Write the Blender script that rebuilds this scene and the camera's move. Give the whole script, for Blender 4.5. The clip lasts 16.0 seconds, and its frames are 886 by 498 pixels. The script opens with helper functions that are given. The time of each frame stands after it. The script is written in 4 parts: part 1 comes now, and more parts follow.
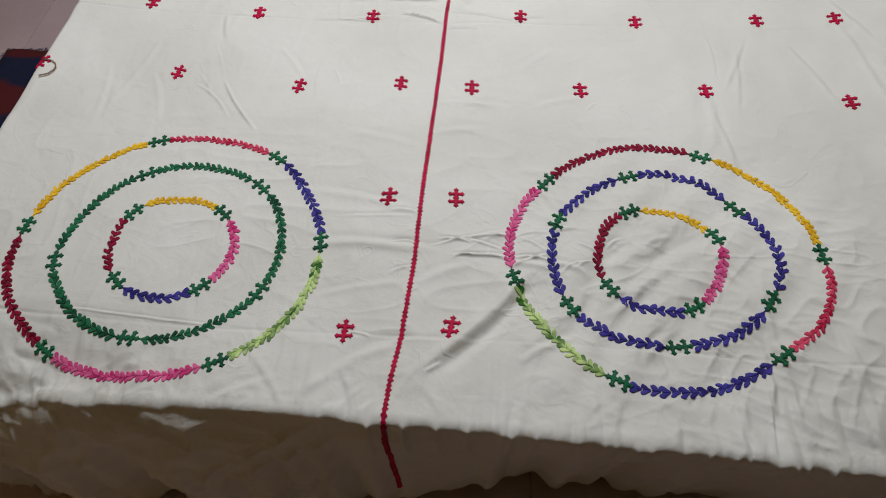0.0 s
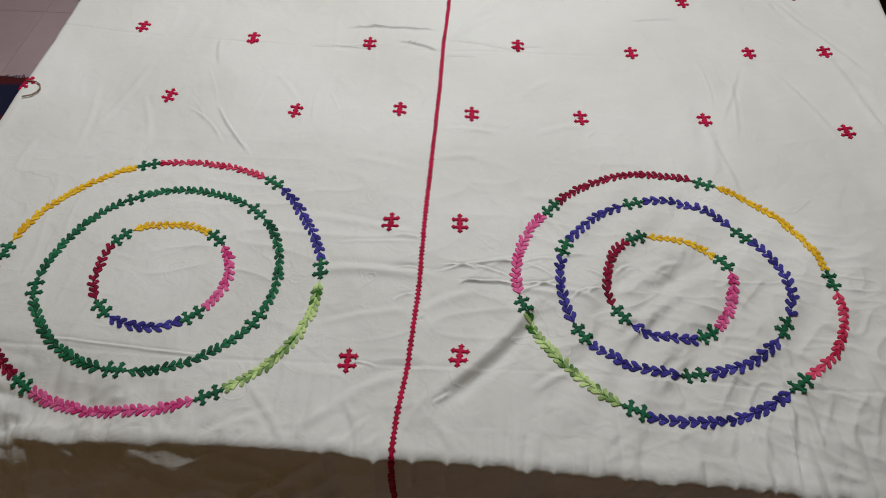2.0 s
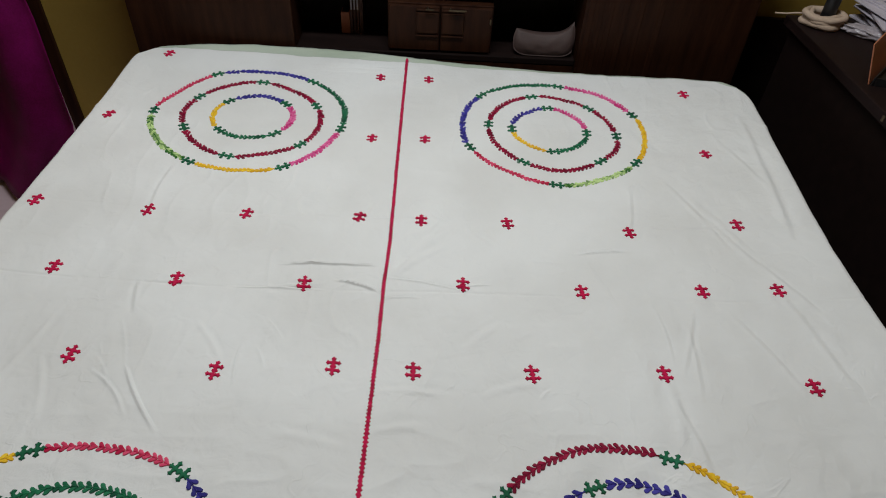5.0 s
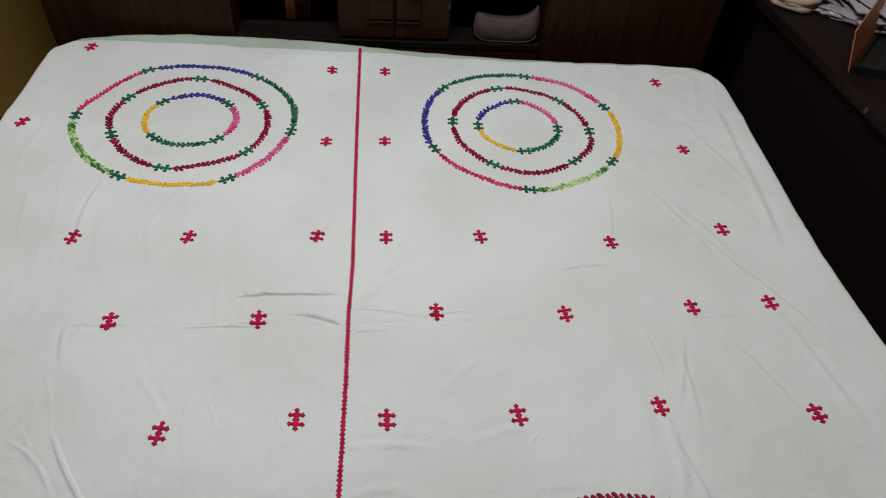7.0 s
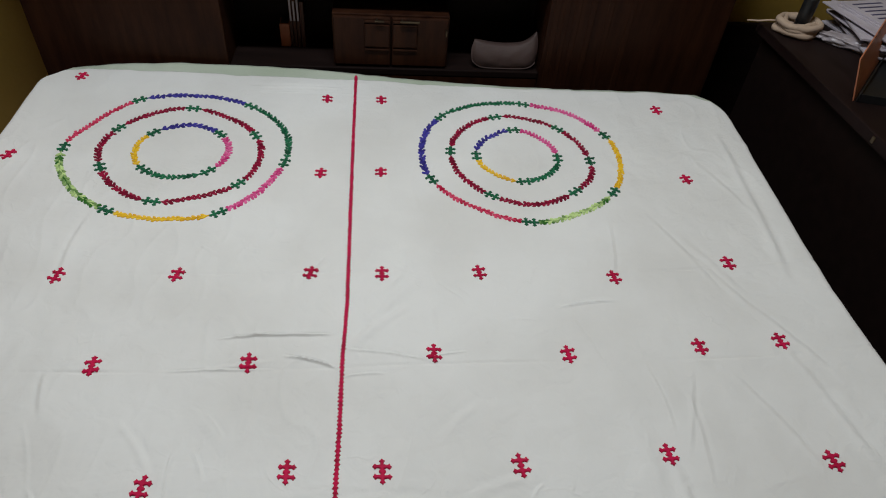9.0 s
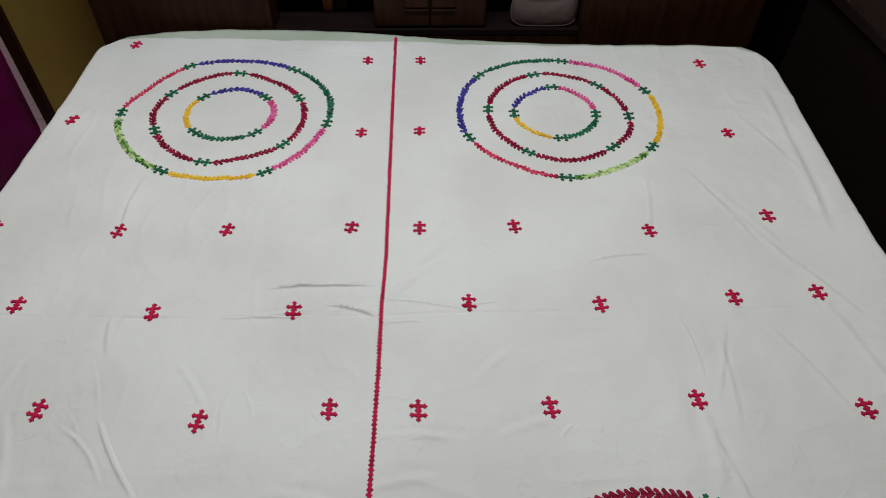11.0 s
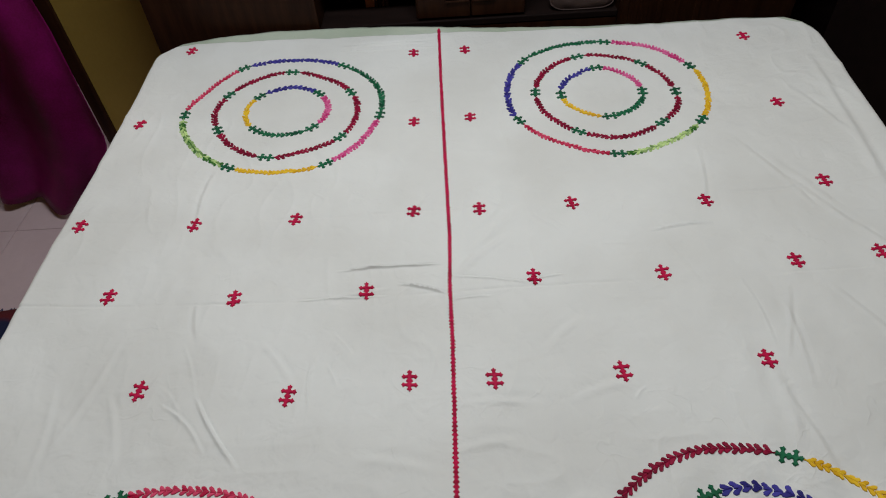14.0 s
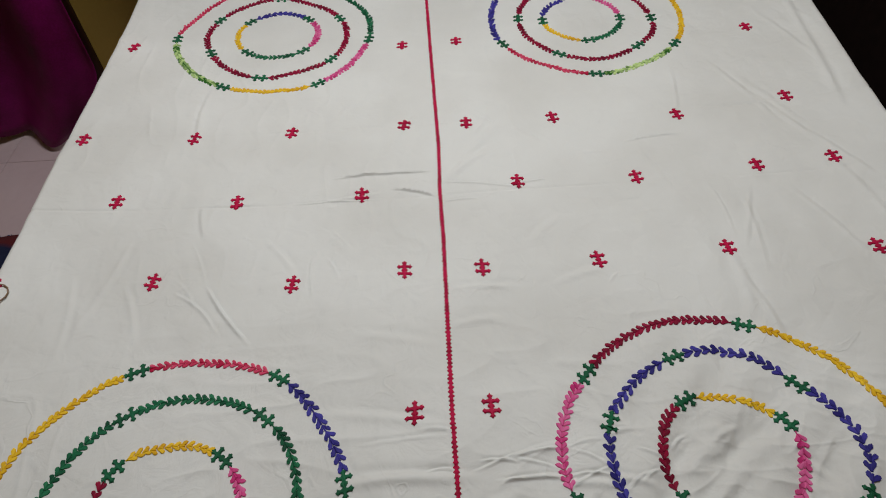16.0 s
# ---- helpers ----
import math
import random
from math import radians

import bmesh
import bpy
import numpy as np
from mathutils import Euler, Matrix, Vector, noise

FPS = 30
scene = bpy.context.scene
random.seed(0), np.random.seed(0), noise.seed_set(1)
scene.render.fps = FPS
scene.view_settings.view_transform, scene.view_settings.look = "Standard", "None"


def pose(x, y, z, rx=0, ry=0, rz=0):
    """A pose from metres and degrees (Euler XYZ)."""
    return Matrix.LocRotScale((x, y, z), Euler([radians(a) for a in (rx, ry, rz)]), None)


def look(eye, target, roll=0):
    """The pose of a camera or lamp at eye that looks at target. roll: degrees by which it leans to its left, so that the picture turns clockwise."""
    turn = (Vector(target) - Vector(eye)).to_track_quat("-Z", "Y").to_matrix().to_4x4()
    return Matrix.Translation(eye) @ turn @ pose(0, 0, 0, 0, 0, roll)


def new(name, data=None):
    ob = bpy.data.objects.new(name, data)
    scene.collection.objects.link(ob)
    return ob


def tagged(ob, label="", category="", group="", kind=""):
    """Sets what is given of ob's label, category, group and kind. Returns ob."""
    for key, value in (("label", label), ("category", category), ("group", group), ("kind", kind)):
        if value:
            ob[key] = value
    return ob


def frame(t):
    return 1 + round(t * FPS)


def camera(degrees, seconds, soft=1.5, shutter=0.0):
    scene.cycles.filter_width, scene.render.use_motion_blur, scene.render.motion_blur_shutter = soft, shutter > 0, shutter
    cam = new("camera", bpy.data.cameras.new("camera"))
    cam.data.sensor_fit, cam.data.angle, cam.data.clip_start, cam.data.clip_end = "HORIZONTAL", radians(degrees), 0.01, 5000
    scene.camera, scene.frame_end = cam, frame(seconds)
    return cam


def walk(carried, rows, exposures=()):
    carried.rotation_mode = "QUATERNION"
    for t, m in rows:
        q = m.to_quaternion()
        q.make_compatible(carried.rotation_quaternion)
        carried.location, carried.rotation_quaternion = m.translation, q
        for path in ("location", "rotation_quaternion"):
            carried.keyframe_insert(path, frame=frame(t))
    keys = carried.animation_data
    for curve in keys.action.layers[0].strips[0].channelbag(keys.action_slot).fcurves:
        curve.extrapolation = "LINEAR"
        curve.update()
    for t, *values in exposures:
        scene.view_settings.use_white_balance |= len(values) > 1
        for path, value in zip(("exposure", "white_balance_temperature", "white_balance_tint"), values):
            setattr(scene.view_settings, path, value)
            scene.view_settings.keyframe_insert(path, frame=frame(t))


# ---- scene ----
cam = camera(69.9, 16.0, soft=1.1)
PATH = [
    (0, (0.122, -0.04, 1.476), (-0.013, 1.022, -0.213), -3.0),
    (0.5, (0.072, -0.065, 1.467), (-0.113, 1.068, -0.171), -4.6),
    (0.8, (0.059, -0.07, 1.455), (-0.132, 1.041, -0.197), -4.9),
    (1, (0.061, -0.074, 1.444), (-0.094, 1.05, -0.203), -3.4),
    (1.5, (0.057, -0.062, 1.441), (-0.078, 1.107, -0.175), -2.9),
    (2, (0.065, -0.042, 1.436), (0.012, 1.126, -0.186), 0.9),
    (2.5, (0.069, -0.002, 1.439), (0.104, 1.298, -0.08), 3.3),
    (3, (0.07, 0.056, 1.453), (0.056, 1.428, -0.002), 2.1),
    (3.5, (0.081, 0.084, 1.49), (-0.003, 1.528, 0.11), 1.5),
    (4, (0.097, 0.082, 1.495), (0.057, 1.566, 0.154), 1.5),
    (4.2, (0.102, 0.106, 1.501), (0.092, 1.6, 0.171), 2.1),
    (6.3, (0.067, 0.348, 1.498), (0.178, 1.78, 0.107), 4.3),
    (6.5, (0.068, 0.364, 1.496), (0.204, 1.786, 0.097), 4.6),
    (7, (0.065, 0.39, 1.487), (0.26, 1.807, 0.089), 5.5),
    (7.5, (0.063, 0.414, 1.481), (0.237, 1.813, 0.063), 4.7),
    (8, (0.057, 0.42, 1.477), (0.235, 1.823, 0.063), 4.7),
    (8.5, (0.056, 0.437, 1.475), (0.207, 1.835, 0.052), 4.1),
    (9, (0.07, 0.448, 1.484), (0.271, 1.903, 0.127), 5.3),
    (9.2, (0.076, 0.438, 1.473), (0.232, 1.861, 0.076), 3.9),
    (9.5, (0.082, 0.437, 1.481), (0.174, 1.828, 0.047), 1.5),
    (9.7, (0.094, 0.433, 1.489), (0.14, 1.809, 0.039), 0.2),
    (11.8, (0.095, 0.371, 1.491), (0.137, 1.772, 0.065), 1.2),
    (12, (0.096, 0.366, 1.489), (0.098, 1.765, 0.059), 1.0),
    (12.5, (0.102, 0.368, 1.481), (0.135, 1.756, 0.041), 1.6),
    (13, (0.105, 0.379, 1.484), (0.159, 1.778, 0.056), 2.0),
    (13.5, (0.084, 0.375, 1.499), (0.153, 1.801, 0.098), 2.9),
    (14, (0.024, 0.34, 1.498), (-0.023, 1.731, 0.061), -4.6),
    (14.5, (0.001, 0.311, 1.496), (-0.024, 1.687, 0.045), -4.3),
    (15, (0.002, 0.261, 1.494), (-0.076, 1.626, 0.034), -2.8),
    (15.5, (-0.001, 0.219, 1.493), (-0.02, 1.524, -0.022), -5.0),
    (16, (-0.006, 0.186, 1.487), (0.008, 1.489, -0.031), -3.0),
]
walk(cam, [(t, look(eye, target, roll)) for t, eye, target, roll in PATH],
     exposures=[(0, 0.18, 6470, 10), (1.5, 0.20, 6460, 10), (2.5, 0.05, 6470, 10), (4.2, 0.05, 6310, 8.5), (6.5, -0.06, 6270, 8.5), (12.5, -0.07, 6290, 8.5), (15, -0.07, 6370, 9), (16, -0.05, 6490, 10)])

# ---- light ----
world = bpy.data.worlds.new("room_dusk")
world.use_nodes = True
world.node_tree.nodes["Background"].inputs[0].default_value = (0.9, 0.85, 0.8, 1)
world.node_tree.nodes["Background"].inputs[1].default_value = 0.02
scene.world = world


def area_lamp(name, eye, target, width, depth, watts, colour):
    data = bpy.data.lights.new(name, "AREA")
    data.shape, data.size, data.size_y, data.energy, data.color = "RECTANGLE", width, depth, watts, colour
    ob = new(name, data)
    ob.matrix_world = look(eye, target)
    return ob


area_lamp("ceiling_tube_light", (-0.02, 1.47, 2.74), (0.0, 1.47, 0.0), 0.12, 1.2, 42.5, (0.884, 0.918, 0.935))
area_lamp("passage_light", (-1.9, 3.1, 2.5), (-1.9, 3.1, 0.0), 0.3, 0.3, 12, (1.0, 0.95, 0.97))

# ---- materials ----


def shader(name):
    m = bpy.data.materials.new(name)
    m.use_nodes = True
    return m, m.node_tree.nodes, m.node_tree.links, m.node_tree.nodes["Principled BSDF"]


def surface(name, low, high, rough=0.6, scale=8.0, bump=0.15, grain=120.0, metal=0.0, spec=0.5, stretch=(1, 1, 1), sheen=0.0, coat=0.0):
    """Two colours mixed by coarse and fine noise, with fine relief."""
    m, n, l, b = shader(name)
    tc, mp = n.new("ShaderNodeTexCoord"), n.new("ShaderNodeMapping")
    mp.inputs["Scale"].default_value = stretch
    l.new(tc.outputs["Object"], mp.inputs[0])
    coarse, fine = n.new("ShaderNodeTexNoise"), n.new("ShaderNodeTexNoise")
    for tex, s, d in ((coarse, scale, 4), (fine, grain, 3)):
        tex.inputs["Scale"].default_value, tex.inputs["Detail"].default_value = s, d
        l.new(mp.outputs[0], tex.inputs["Vector"])
    add = n.new("ShaderNodeMath")
    add.operation = "MULTIPLY_ADD"
    add.inputs[1].default_value = 0.35
    l.new(fine.outputs["Fac"], add.inputs[0])
    l.new(coarse.outputs["Fac"], add.inputs[2])
    ramp = n.new("ShaderNodeValToRGB")
    ramp.color_ramp.elements[0].position, ramp.color_ramp.elements[1].position = 0.45, 0.9
    ramp.color_ramp.elements[0].color, ramp.color_ramp.elements[1].color = (*low, 1), (*high, 1)
    l.new(add.outputs[0], ramp.inputs[0])
    l.new(ramp.outputs[0], b.inputs["Base Color"])
    rr = n.new("ShaderNodeMapRange")
    rr.inputs["To Min"].default_value, rr.inputs["To Max"].default_value = max(0.02, rough - 0.08), min(1, rough + 0.08)
    l.new(coarse.outputs["Fac"], rr.inputs["Value"])
    l.new(rr.outputs[0], b.inputs["Roughness"])
    bp = n.new("ShaderNodeBump")
    bp.inputs["Strength"].default_value, bp.inputs["Distance"].default_value = bump, 0.002
    l.new(fine.outputs["Fac"], bp.inputs["Height"])
    l.new(bp.outputs[0], b.inputs["Normal"])
    b.inputs["Metallic"].default_value, b.inputs["Specular IOR Level"].default_value = metal, spec
    b.inputs["Sheen Weight"].default_value, b.inputs["Coat Weight"].default_value = sheen, coat
    return m


def woven(name, low, high, thread=1400.0, crumple=0.75):
    """Plain-woven cotton: fine thread grid, faint crumpling and off-white stains."""
    m, n, l, b = shader(name)
    tc = n.new("ShaderNodeTexCoord")
    waves = []
    for axis in ("X", "Y"):
        w = n.new("ShaderNodeTexWave")
        w.bands_direction = axis
        w.inputs["Scale"].default_value, w.inputs["Distortion"].default_value = thread / 6.28, 0.6
        l.new(tc.outputs["Object"], w.inputs["Vector"])
        waves.append(w)
    weave = n.new("ShaderNodeMath")
    weave.operation = "MULTIPLY"
    l.new(waves[0].outputs["Fac"], weave.inputs[0])
    l.new(waves[1].outputs["Fac"], weave.inputs[1])
    crease, stain = n.new("ShaderNodeTexNoise"), n.new("ShaderNodeTexNoise")
    crease.inputs["Scale"].default_value, crease.inputs["Detail"].default_value, crease.inputs["Distortion"].default_value = 24, 8, 0.8
    stain.inputs["Scale"].default_value, stain.inputs["Detail"].default_value = 3.5, 5
    for tex in (crease, stain):
        l.new(tc.outputs["Object"], tex.inputs["Vector"])
    ramp = n.new("ShaderNodeValToRGB")
    ramp.color_ramp.elements[0].position, ramp.color_ramp.elements[1].position = 0.35, 0.62
    ramp.color_ramp.elements[0].color, ramp.color_ramp.elements[1].color = (*low, 1), (*high, 1)
    l.new(stain.outputs["Fac"], ramp.inputs[0])
    l.new(ramp.outputs[0], b.inputs["Base Color"])
    vein, veil = n.new("ShaderNodeTexNoise"), n.new("ShaderNodeTexNoise")
    vein.inputs["Scale"].default_value, vein.inputs["Detail"].default_value, vein.inputs["Distortion"].default_value = 11, 2.5, 0.5
    veil.inputs["Scale"].default_value, veil.inputs["Detail"].default_value = 7, 2
    away, band, mask, line = n.new("ShaderNodeMath"), n.new("ShaderNodeMath"), n.new("ShaderNodeMapRange"), n.new("ShaderNodeMapRange")
    away.operation, band.operation = "SUBTRACT", "ABSOLUTE"
    away.inputs[1].default_value = 0.5
    shift = n.new("ShaderNodeVectorMath")
    shift.inputs[1].default_value = (7.3, 2.1, 4.4)
    l.new(tc.outputs["Object"], shift.inputs[0])
    l.new(shift.outputs[0], veil.inputs["Vector"])
    l.new(tc.outputs["Object"], vein.inputs["Vector"])
    l.new(vein.outputs["Fac"], away.inputs[0])
    l.new(away.outputs[0], band.inputs[0])
    line.inputs["From Min"].default_value, line.inputs["From Max"].default_value = 0.0, 0.022
    line.inputs["To Min"].default_value, line.inputs["To Max"].default_value = 1.0, 0.0
    l.new(band.outputs[0], line.inputs["Value"])
    mask.inputs["From Min"].default_value, mask.inputs["From Max"].default_value = 0.54, 0.66
    l.new(veil.outputs["Fac"], mask.inputs["Value"])
    pressed = n.new("ShaderNodeMath")
    pressed.operation = "MULTIPLY"
    l.new(line.outputs[0], pressed.inputs[0])
    l.new(mask.outputs[0], pressed.inputs[1])
    b3 = n.new("ShaderNodeBump")
    b3.inputs["Strength"].default_value, b3.inputs["Distance"].default_value = 0.5, 0.0012
    l.new(pressed.outputs[0], b3.inputs["Height"])
    b1, b2 = n.new("ShaderNodeBump"), n.new("ShaderNodeBump")
    l.new(b3.outputs[0], b2.inputs["Normal"])
    b1.inputs["Strength"].default_value, b1.inputs["Distance"].default_value = 0.3, 0.0005
    b2.inputs["Strength"].default_value, b2.inputs["Distance"].default_value = crumple, 0.004
    l.new(weave.outputs[0], b1.inputs["Height"])
    l.new(crease.outputs["Fac"], b2.inputs["Height"])
    l.new(b2.outputs[0], b1.inputs["Normal"])
    l.new(b1.outputs[0], b.inputs["Normal"])
    b.inputs["Roughness"].default_value, b.inputs["Specular IOR Level"].default_value = 0.85, 0.25
    b.inputs["Sheen Weight"].default_value = 0.15
    return m


def thread(name, low, high, patch=25.0):
    """Stranded embroidery floss: patchy dye along the line, each stitch a little different, silky gloss."""
    m, n, l, b = shader(name)
    tc, geo = n.new("ShaderNodeTexCoord"), n.new("ShaderNodeNewGeometry")
    tex = n.new("ShaderNodeTexNoise")
    tex.inputs["Scale"].default_value, tex.inputs["Detail"].default_value = patch, 1.0
    l.new(tc.outputs["Object"], tex.inputs["Vector"])
    mix = n.new("ShaderNodeMath")
    mix.operation = "MULTIPLY_ADD"
    mix.inputs[1].default_value = 0.6
    l.new(geo.outputs["Random Per Island"], mix.inputs[0])
    l.new(tex.outputs["Fac"], mix.inputs[2])
    ramp = n.new("ShaderNodeValToRGB")
    ramp.color_ramp.elements[0].position, ramp.color_ramp.elements[1].position = 0.52, 1.0
    ramp.color_ramp.elements[0].color, ramp.color_ramp.elements[1].color = (*low, 1), (*high, 1)
    l.new(mix.outputs[0], ramp.inputs[0])
    l.new(ramp.outputs[0], b.inputs["Base Color"])
    fine = n.new("ShaderNodeTexNoise")
    fine.inputs["Scale"].default_value = 1500
    l.new(tc.outputs["Object"], fine.inputs["Vector"])
    bp = n.new("ShaderNodeBump")
    bp.inputs["Strength"].default_value, bp.inputs["Distance"].default_value = 0.4, 0.0006
    l.new(fine.outputs["Fac"], bp.inputs["Height"])
    l.new(bp.outputs[0], b.inputs["Normal"])
    b.inputs["Roughness"].default_value, b.inputs["Sheen Weight"].default_value = 0.6, 0.0
    b.inputs["Specular IOR Level"].default_value = 0.15
    return m


COTTON = woven("off_white_cotton", (0.68, 0.665, 0.635), (0.745, 0.735, 0.71))
GREEN_SHEET = woven("pale_green_cotton", (0.39, 0.44, 0.34), (0.47, 0.51, 0.42))
FLOSS = {
    "crimson": thread("crimson_floss", (0.32, 0.003, 0.032), (0.53, 0.006, 0.062)),
    "maroon": thread("maroon_floss", (0.16, 0.003, 0.022), (0.32, 0.006, 0.042)),
    "rose": thread("variegated_rose_floss", (0.44, 0.005, 0.045), (0.72, 0.075, 0.16), 22),
    "pink": thread("variegated_pink_floss", (0.56, 0.025, 0.17), (0.77, 0.15, 0.36), 26),
    "bottle": thread("bottle_green_floss", (0.008, 0.06, 0.028), (0.015, 0.14, 0.062)),
    "emerald": thread("dark_green_floss", (0.005, 0.06, 0.028), (0.02, 0.17, 0.075)),
    "lime": thread("variegated_lime_floss", (0.03, 0.14, 0.018), (0.58, 0.74, 0.30), 30),
    "blue": thread("royal_blue_floss", (0.025, 0.02, 0.16), (0.06, 0.05, 0.33)),
    "yellow": thread("golden_yellow_floss", (0.70, 0.38, 0.012), (0.88, 0.56, 0.03)),
}
TAN_THREAD = surface("tan_thread", (0.16, 0.09, 0.05), (0.26, 0.16, 0.10), 0.7)
DARK_WOOD = surface("dark_polished_wood", (0.014, 0.0042, 0.002), (0.034, 0.012, 0.005), 0.5, 6, 0.1, 60, stretch=(6, 6, 0.6), spec=0.13)
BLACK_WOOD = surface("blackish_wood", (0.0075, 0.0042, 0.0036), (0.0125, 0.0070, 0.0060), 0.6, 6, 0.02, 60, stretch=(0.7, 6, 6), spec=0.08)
TABLE_WOOD = surface("dark_laminate", (0.010, 0.0055, 0.005), (0.017, 0.0095, 0.009), 0.5, 6, 0.05, 60, stretch=(6, 0.7, 6), spec=0.1)
MUSTARD = surface("mustard_wall_paint", (0.275, 0.172, 0.026), (0.32, 0.205, 0.034), 0.75, 2.5, 0.2, 90)
CEILING_PAINT = surface("white_distemper", (0.60, 0.58, 0.53), (0.68, 0.66, 0.61), 0.9, 2, 0.15, 80)
FLOOR_TILE = surface("mauve_floor_tile", (0.50, 0.375, 0.39), (0.57, 0.44, 0.455), 0.42, 3, 0.05, 40)
GROUT = surface("mauve_grout", (0.38, 0.28, 0.29), (0.44, 0.33, 0.34), 0.9)
# maroon-to-magenta mottling stands for shaded and lit parts of the curtain
SATIN = surface("magenta_satin", (0.060, 0.001, 0.018), (0.20, 0.003, 0.105), 0.5, 5, 0.1, 200, spec=0.18)
RUG_FRINGE = surface("navy_yarn", (0.008, 0.012, 0.05), (0.02, 0.03, 0.1), 0.95, 60, 0.8, 300)
ORANGE = surface("orange_brown_board", (0.40, 0.13, 0.06), (0.50, 0.19, 0.10), 0.5, 5, 0.05)
BLACK = surface("black_plastic", (0.008, 0.008, 0.009), (0.015, 0.015, 0.016), 0.4)
CREAM = surface("cream_cotton_cord", (0.40, 0.29, 0.21), (0.52, 0.39, 0.29), 0.8, 20, 0.4, 250)
PAPER = surface("white_paper", (0.44, 0.40, 0.44), (0.56, 0.51, 0.56), 0.7, 12, 0.05)
INK = surface("dark_print", (0.03, 0.03, 0.06), (0.08, 0.07, 0.16), 0.7)
FILM = surface("crumpled_grey_wrapper", (0.30, 0.26, 0.28), (0.45, 0.40, 0.42), 0.3, 30, 0.5)
# beige for bag and pages, darkened to carry the shade inside the shelf
SHADED_BEIGE = surface("shaded_beige_cloth", (0.042, 0.023, 0.019), (0.060, 0.034, 0.029), 0.7, 14, 0.3, 200)
CHROME = surface("dull_brass", (0.10, 0.075, 0.05), (0.18, 0.14, 0.09), 0.45, metal=1.0)
# brown covers, coloured darker because little light enters the recess
SHADED_BOOK = surface("shaded_brown_cover", (0.05, 0.014, 0.006), (0.085, 0.025, 0.011), 0.6)
MATTRESS = surface("mattress_ticking", (0.30, 0.27, 0.22), (0.38, 0.34, 0.28), 0.9, 12, 0.3)


def plaid_wool():
    """Navy wool with broad dark-red bands, blurred by the pile."""
    m, n, l, b = shader("navy_and_red_wool")
    tc, w, tex = n.new("ShaderNodeTexCoord"), n.new("ShaderNodeTexWave"), n.new("ShaderNodeTexNoise")
    w.bands_direction = "Y"
    w.inputs["Scale"].default_value, w.inputs["Distortion"].default_value, w.inputs["Detail"].default_value = 1.25, 2.2, 2
    w.inputs["Detail Scale"].default_value, w.inputs["Phase Offset"].default_value = 3.0, 2.6
    tex.inputs["Scale"].default_value = 420
    for t in (w, tex):
        l.new(tc.outputs["Object"], t.inputs["Vector"])
    ramp = n.new("ShaderNodeValToRGB")
    ramp.color_ramp.elements[0].position, ramp.color_ramp.elements[1].position = 0.42, 0.68
    ramp.color_ramp.elements[0].color, ramp.color_ramp.elements[1].color = (0.006, 0.010, 0.045, 1), (0.10, 0.006, 0.010, 1)
    l.new(w.outputs["Fac"], ramp.inputs[0])
    l.new(ramp.outputs[0], b.inputs["Base Color"])
    bp = n.new("ShaderNodeBump")
    bp.inputs["Strength"].default_value, bp.inputs["Distance"].default_value = 0.8, 0.004
    l.new(tex.outputs["Fac"], bp.inputs["Height"])
    l.new(bp.outputs[0], b.inputs["Normal"])
    b.inputs["Roughness"].default_value = 0.95
    return m


WOOL = plaid_wool()

# ---- mesh helpers ----


def mesh_object(name, verts, faces, material, parent=None, label="", smooth=False):
    me = bpy.data.meshes.new(name)
    me.from_pydata([tuple(map(float, v)) for v in verts], [], [tuple(map(int, f)) for f in faces])
    me.materials.append(material)
    if smooth:
        me.polygons.foreach_set("use_smooth", [True] * len(me.polygons))
    me.update()
    ob = new(name, me)
    ob.parent = parent
    return tagged(ob, label)


def part(name, bm, material, parent=None, label="", smooth=False):
    me = bpy.data.meshes.new(name)
    bm.to_mesh(me)
    bm.free()
    me.materials.append(material)
    if smooth:
        me.polygons.foreach_set("use_smooth", [True] * len(me.polygons))
    ob = new(name, me)
    ob.parent = parent
    return tagged(ob, label)


def box(size, m=Matrix(), bevel=0.003, segments=2, bm=None):
    made = bm or bmesh.new()
    piece = bmesh.new()
    bmesh.ops.create_cube(piece, size=1.0, matrix=Matrix.Diagonal((*size, 1)))
    if bevel:
        bmesh.ops.bevel(piece, geom=piece.edges[:], offset=bevel, segments=segments, affect="EDGES", profile=0.5)
    bmesh.ops.transform(piece, matrix=m, verts=piece.verts[:])
    tmp = bpy.data.meshes.new("tmp")
    piece.to_mesh(tmp)
    piece.free()
    made.from_mesh(tmp)
    bpy.data.meshes.remove(tmp)
    return made


def span(x0, x1, y0, y1, z0, z1, bevel=0.003, bm=None):
    return box((x1 - x0, y1 - y0, z1 - z0), pose((x0 + x1) / 2, (y0 + y1) / 2, (z0 + z1) / 2), bevel, 2, bm)


def thing(name, label, category, at=(0, 0, 0), group="", kind="", turn=0):
    ob = new(name)
    ob.empty_display_size = 0.05
    ob.matrix_basis = pose(*at, 0, 0, turn)
    return tagged(ob, label, category, group, kind)


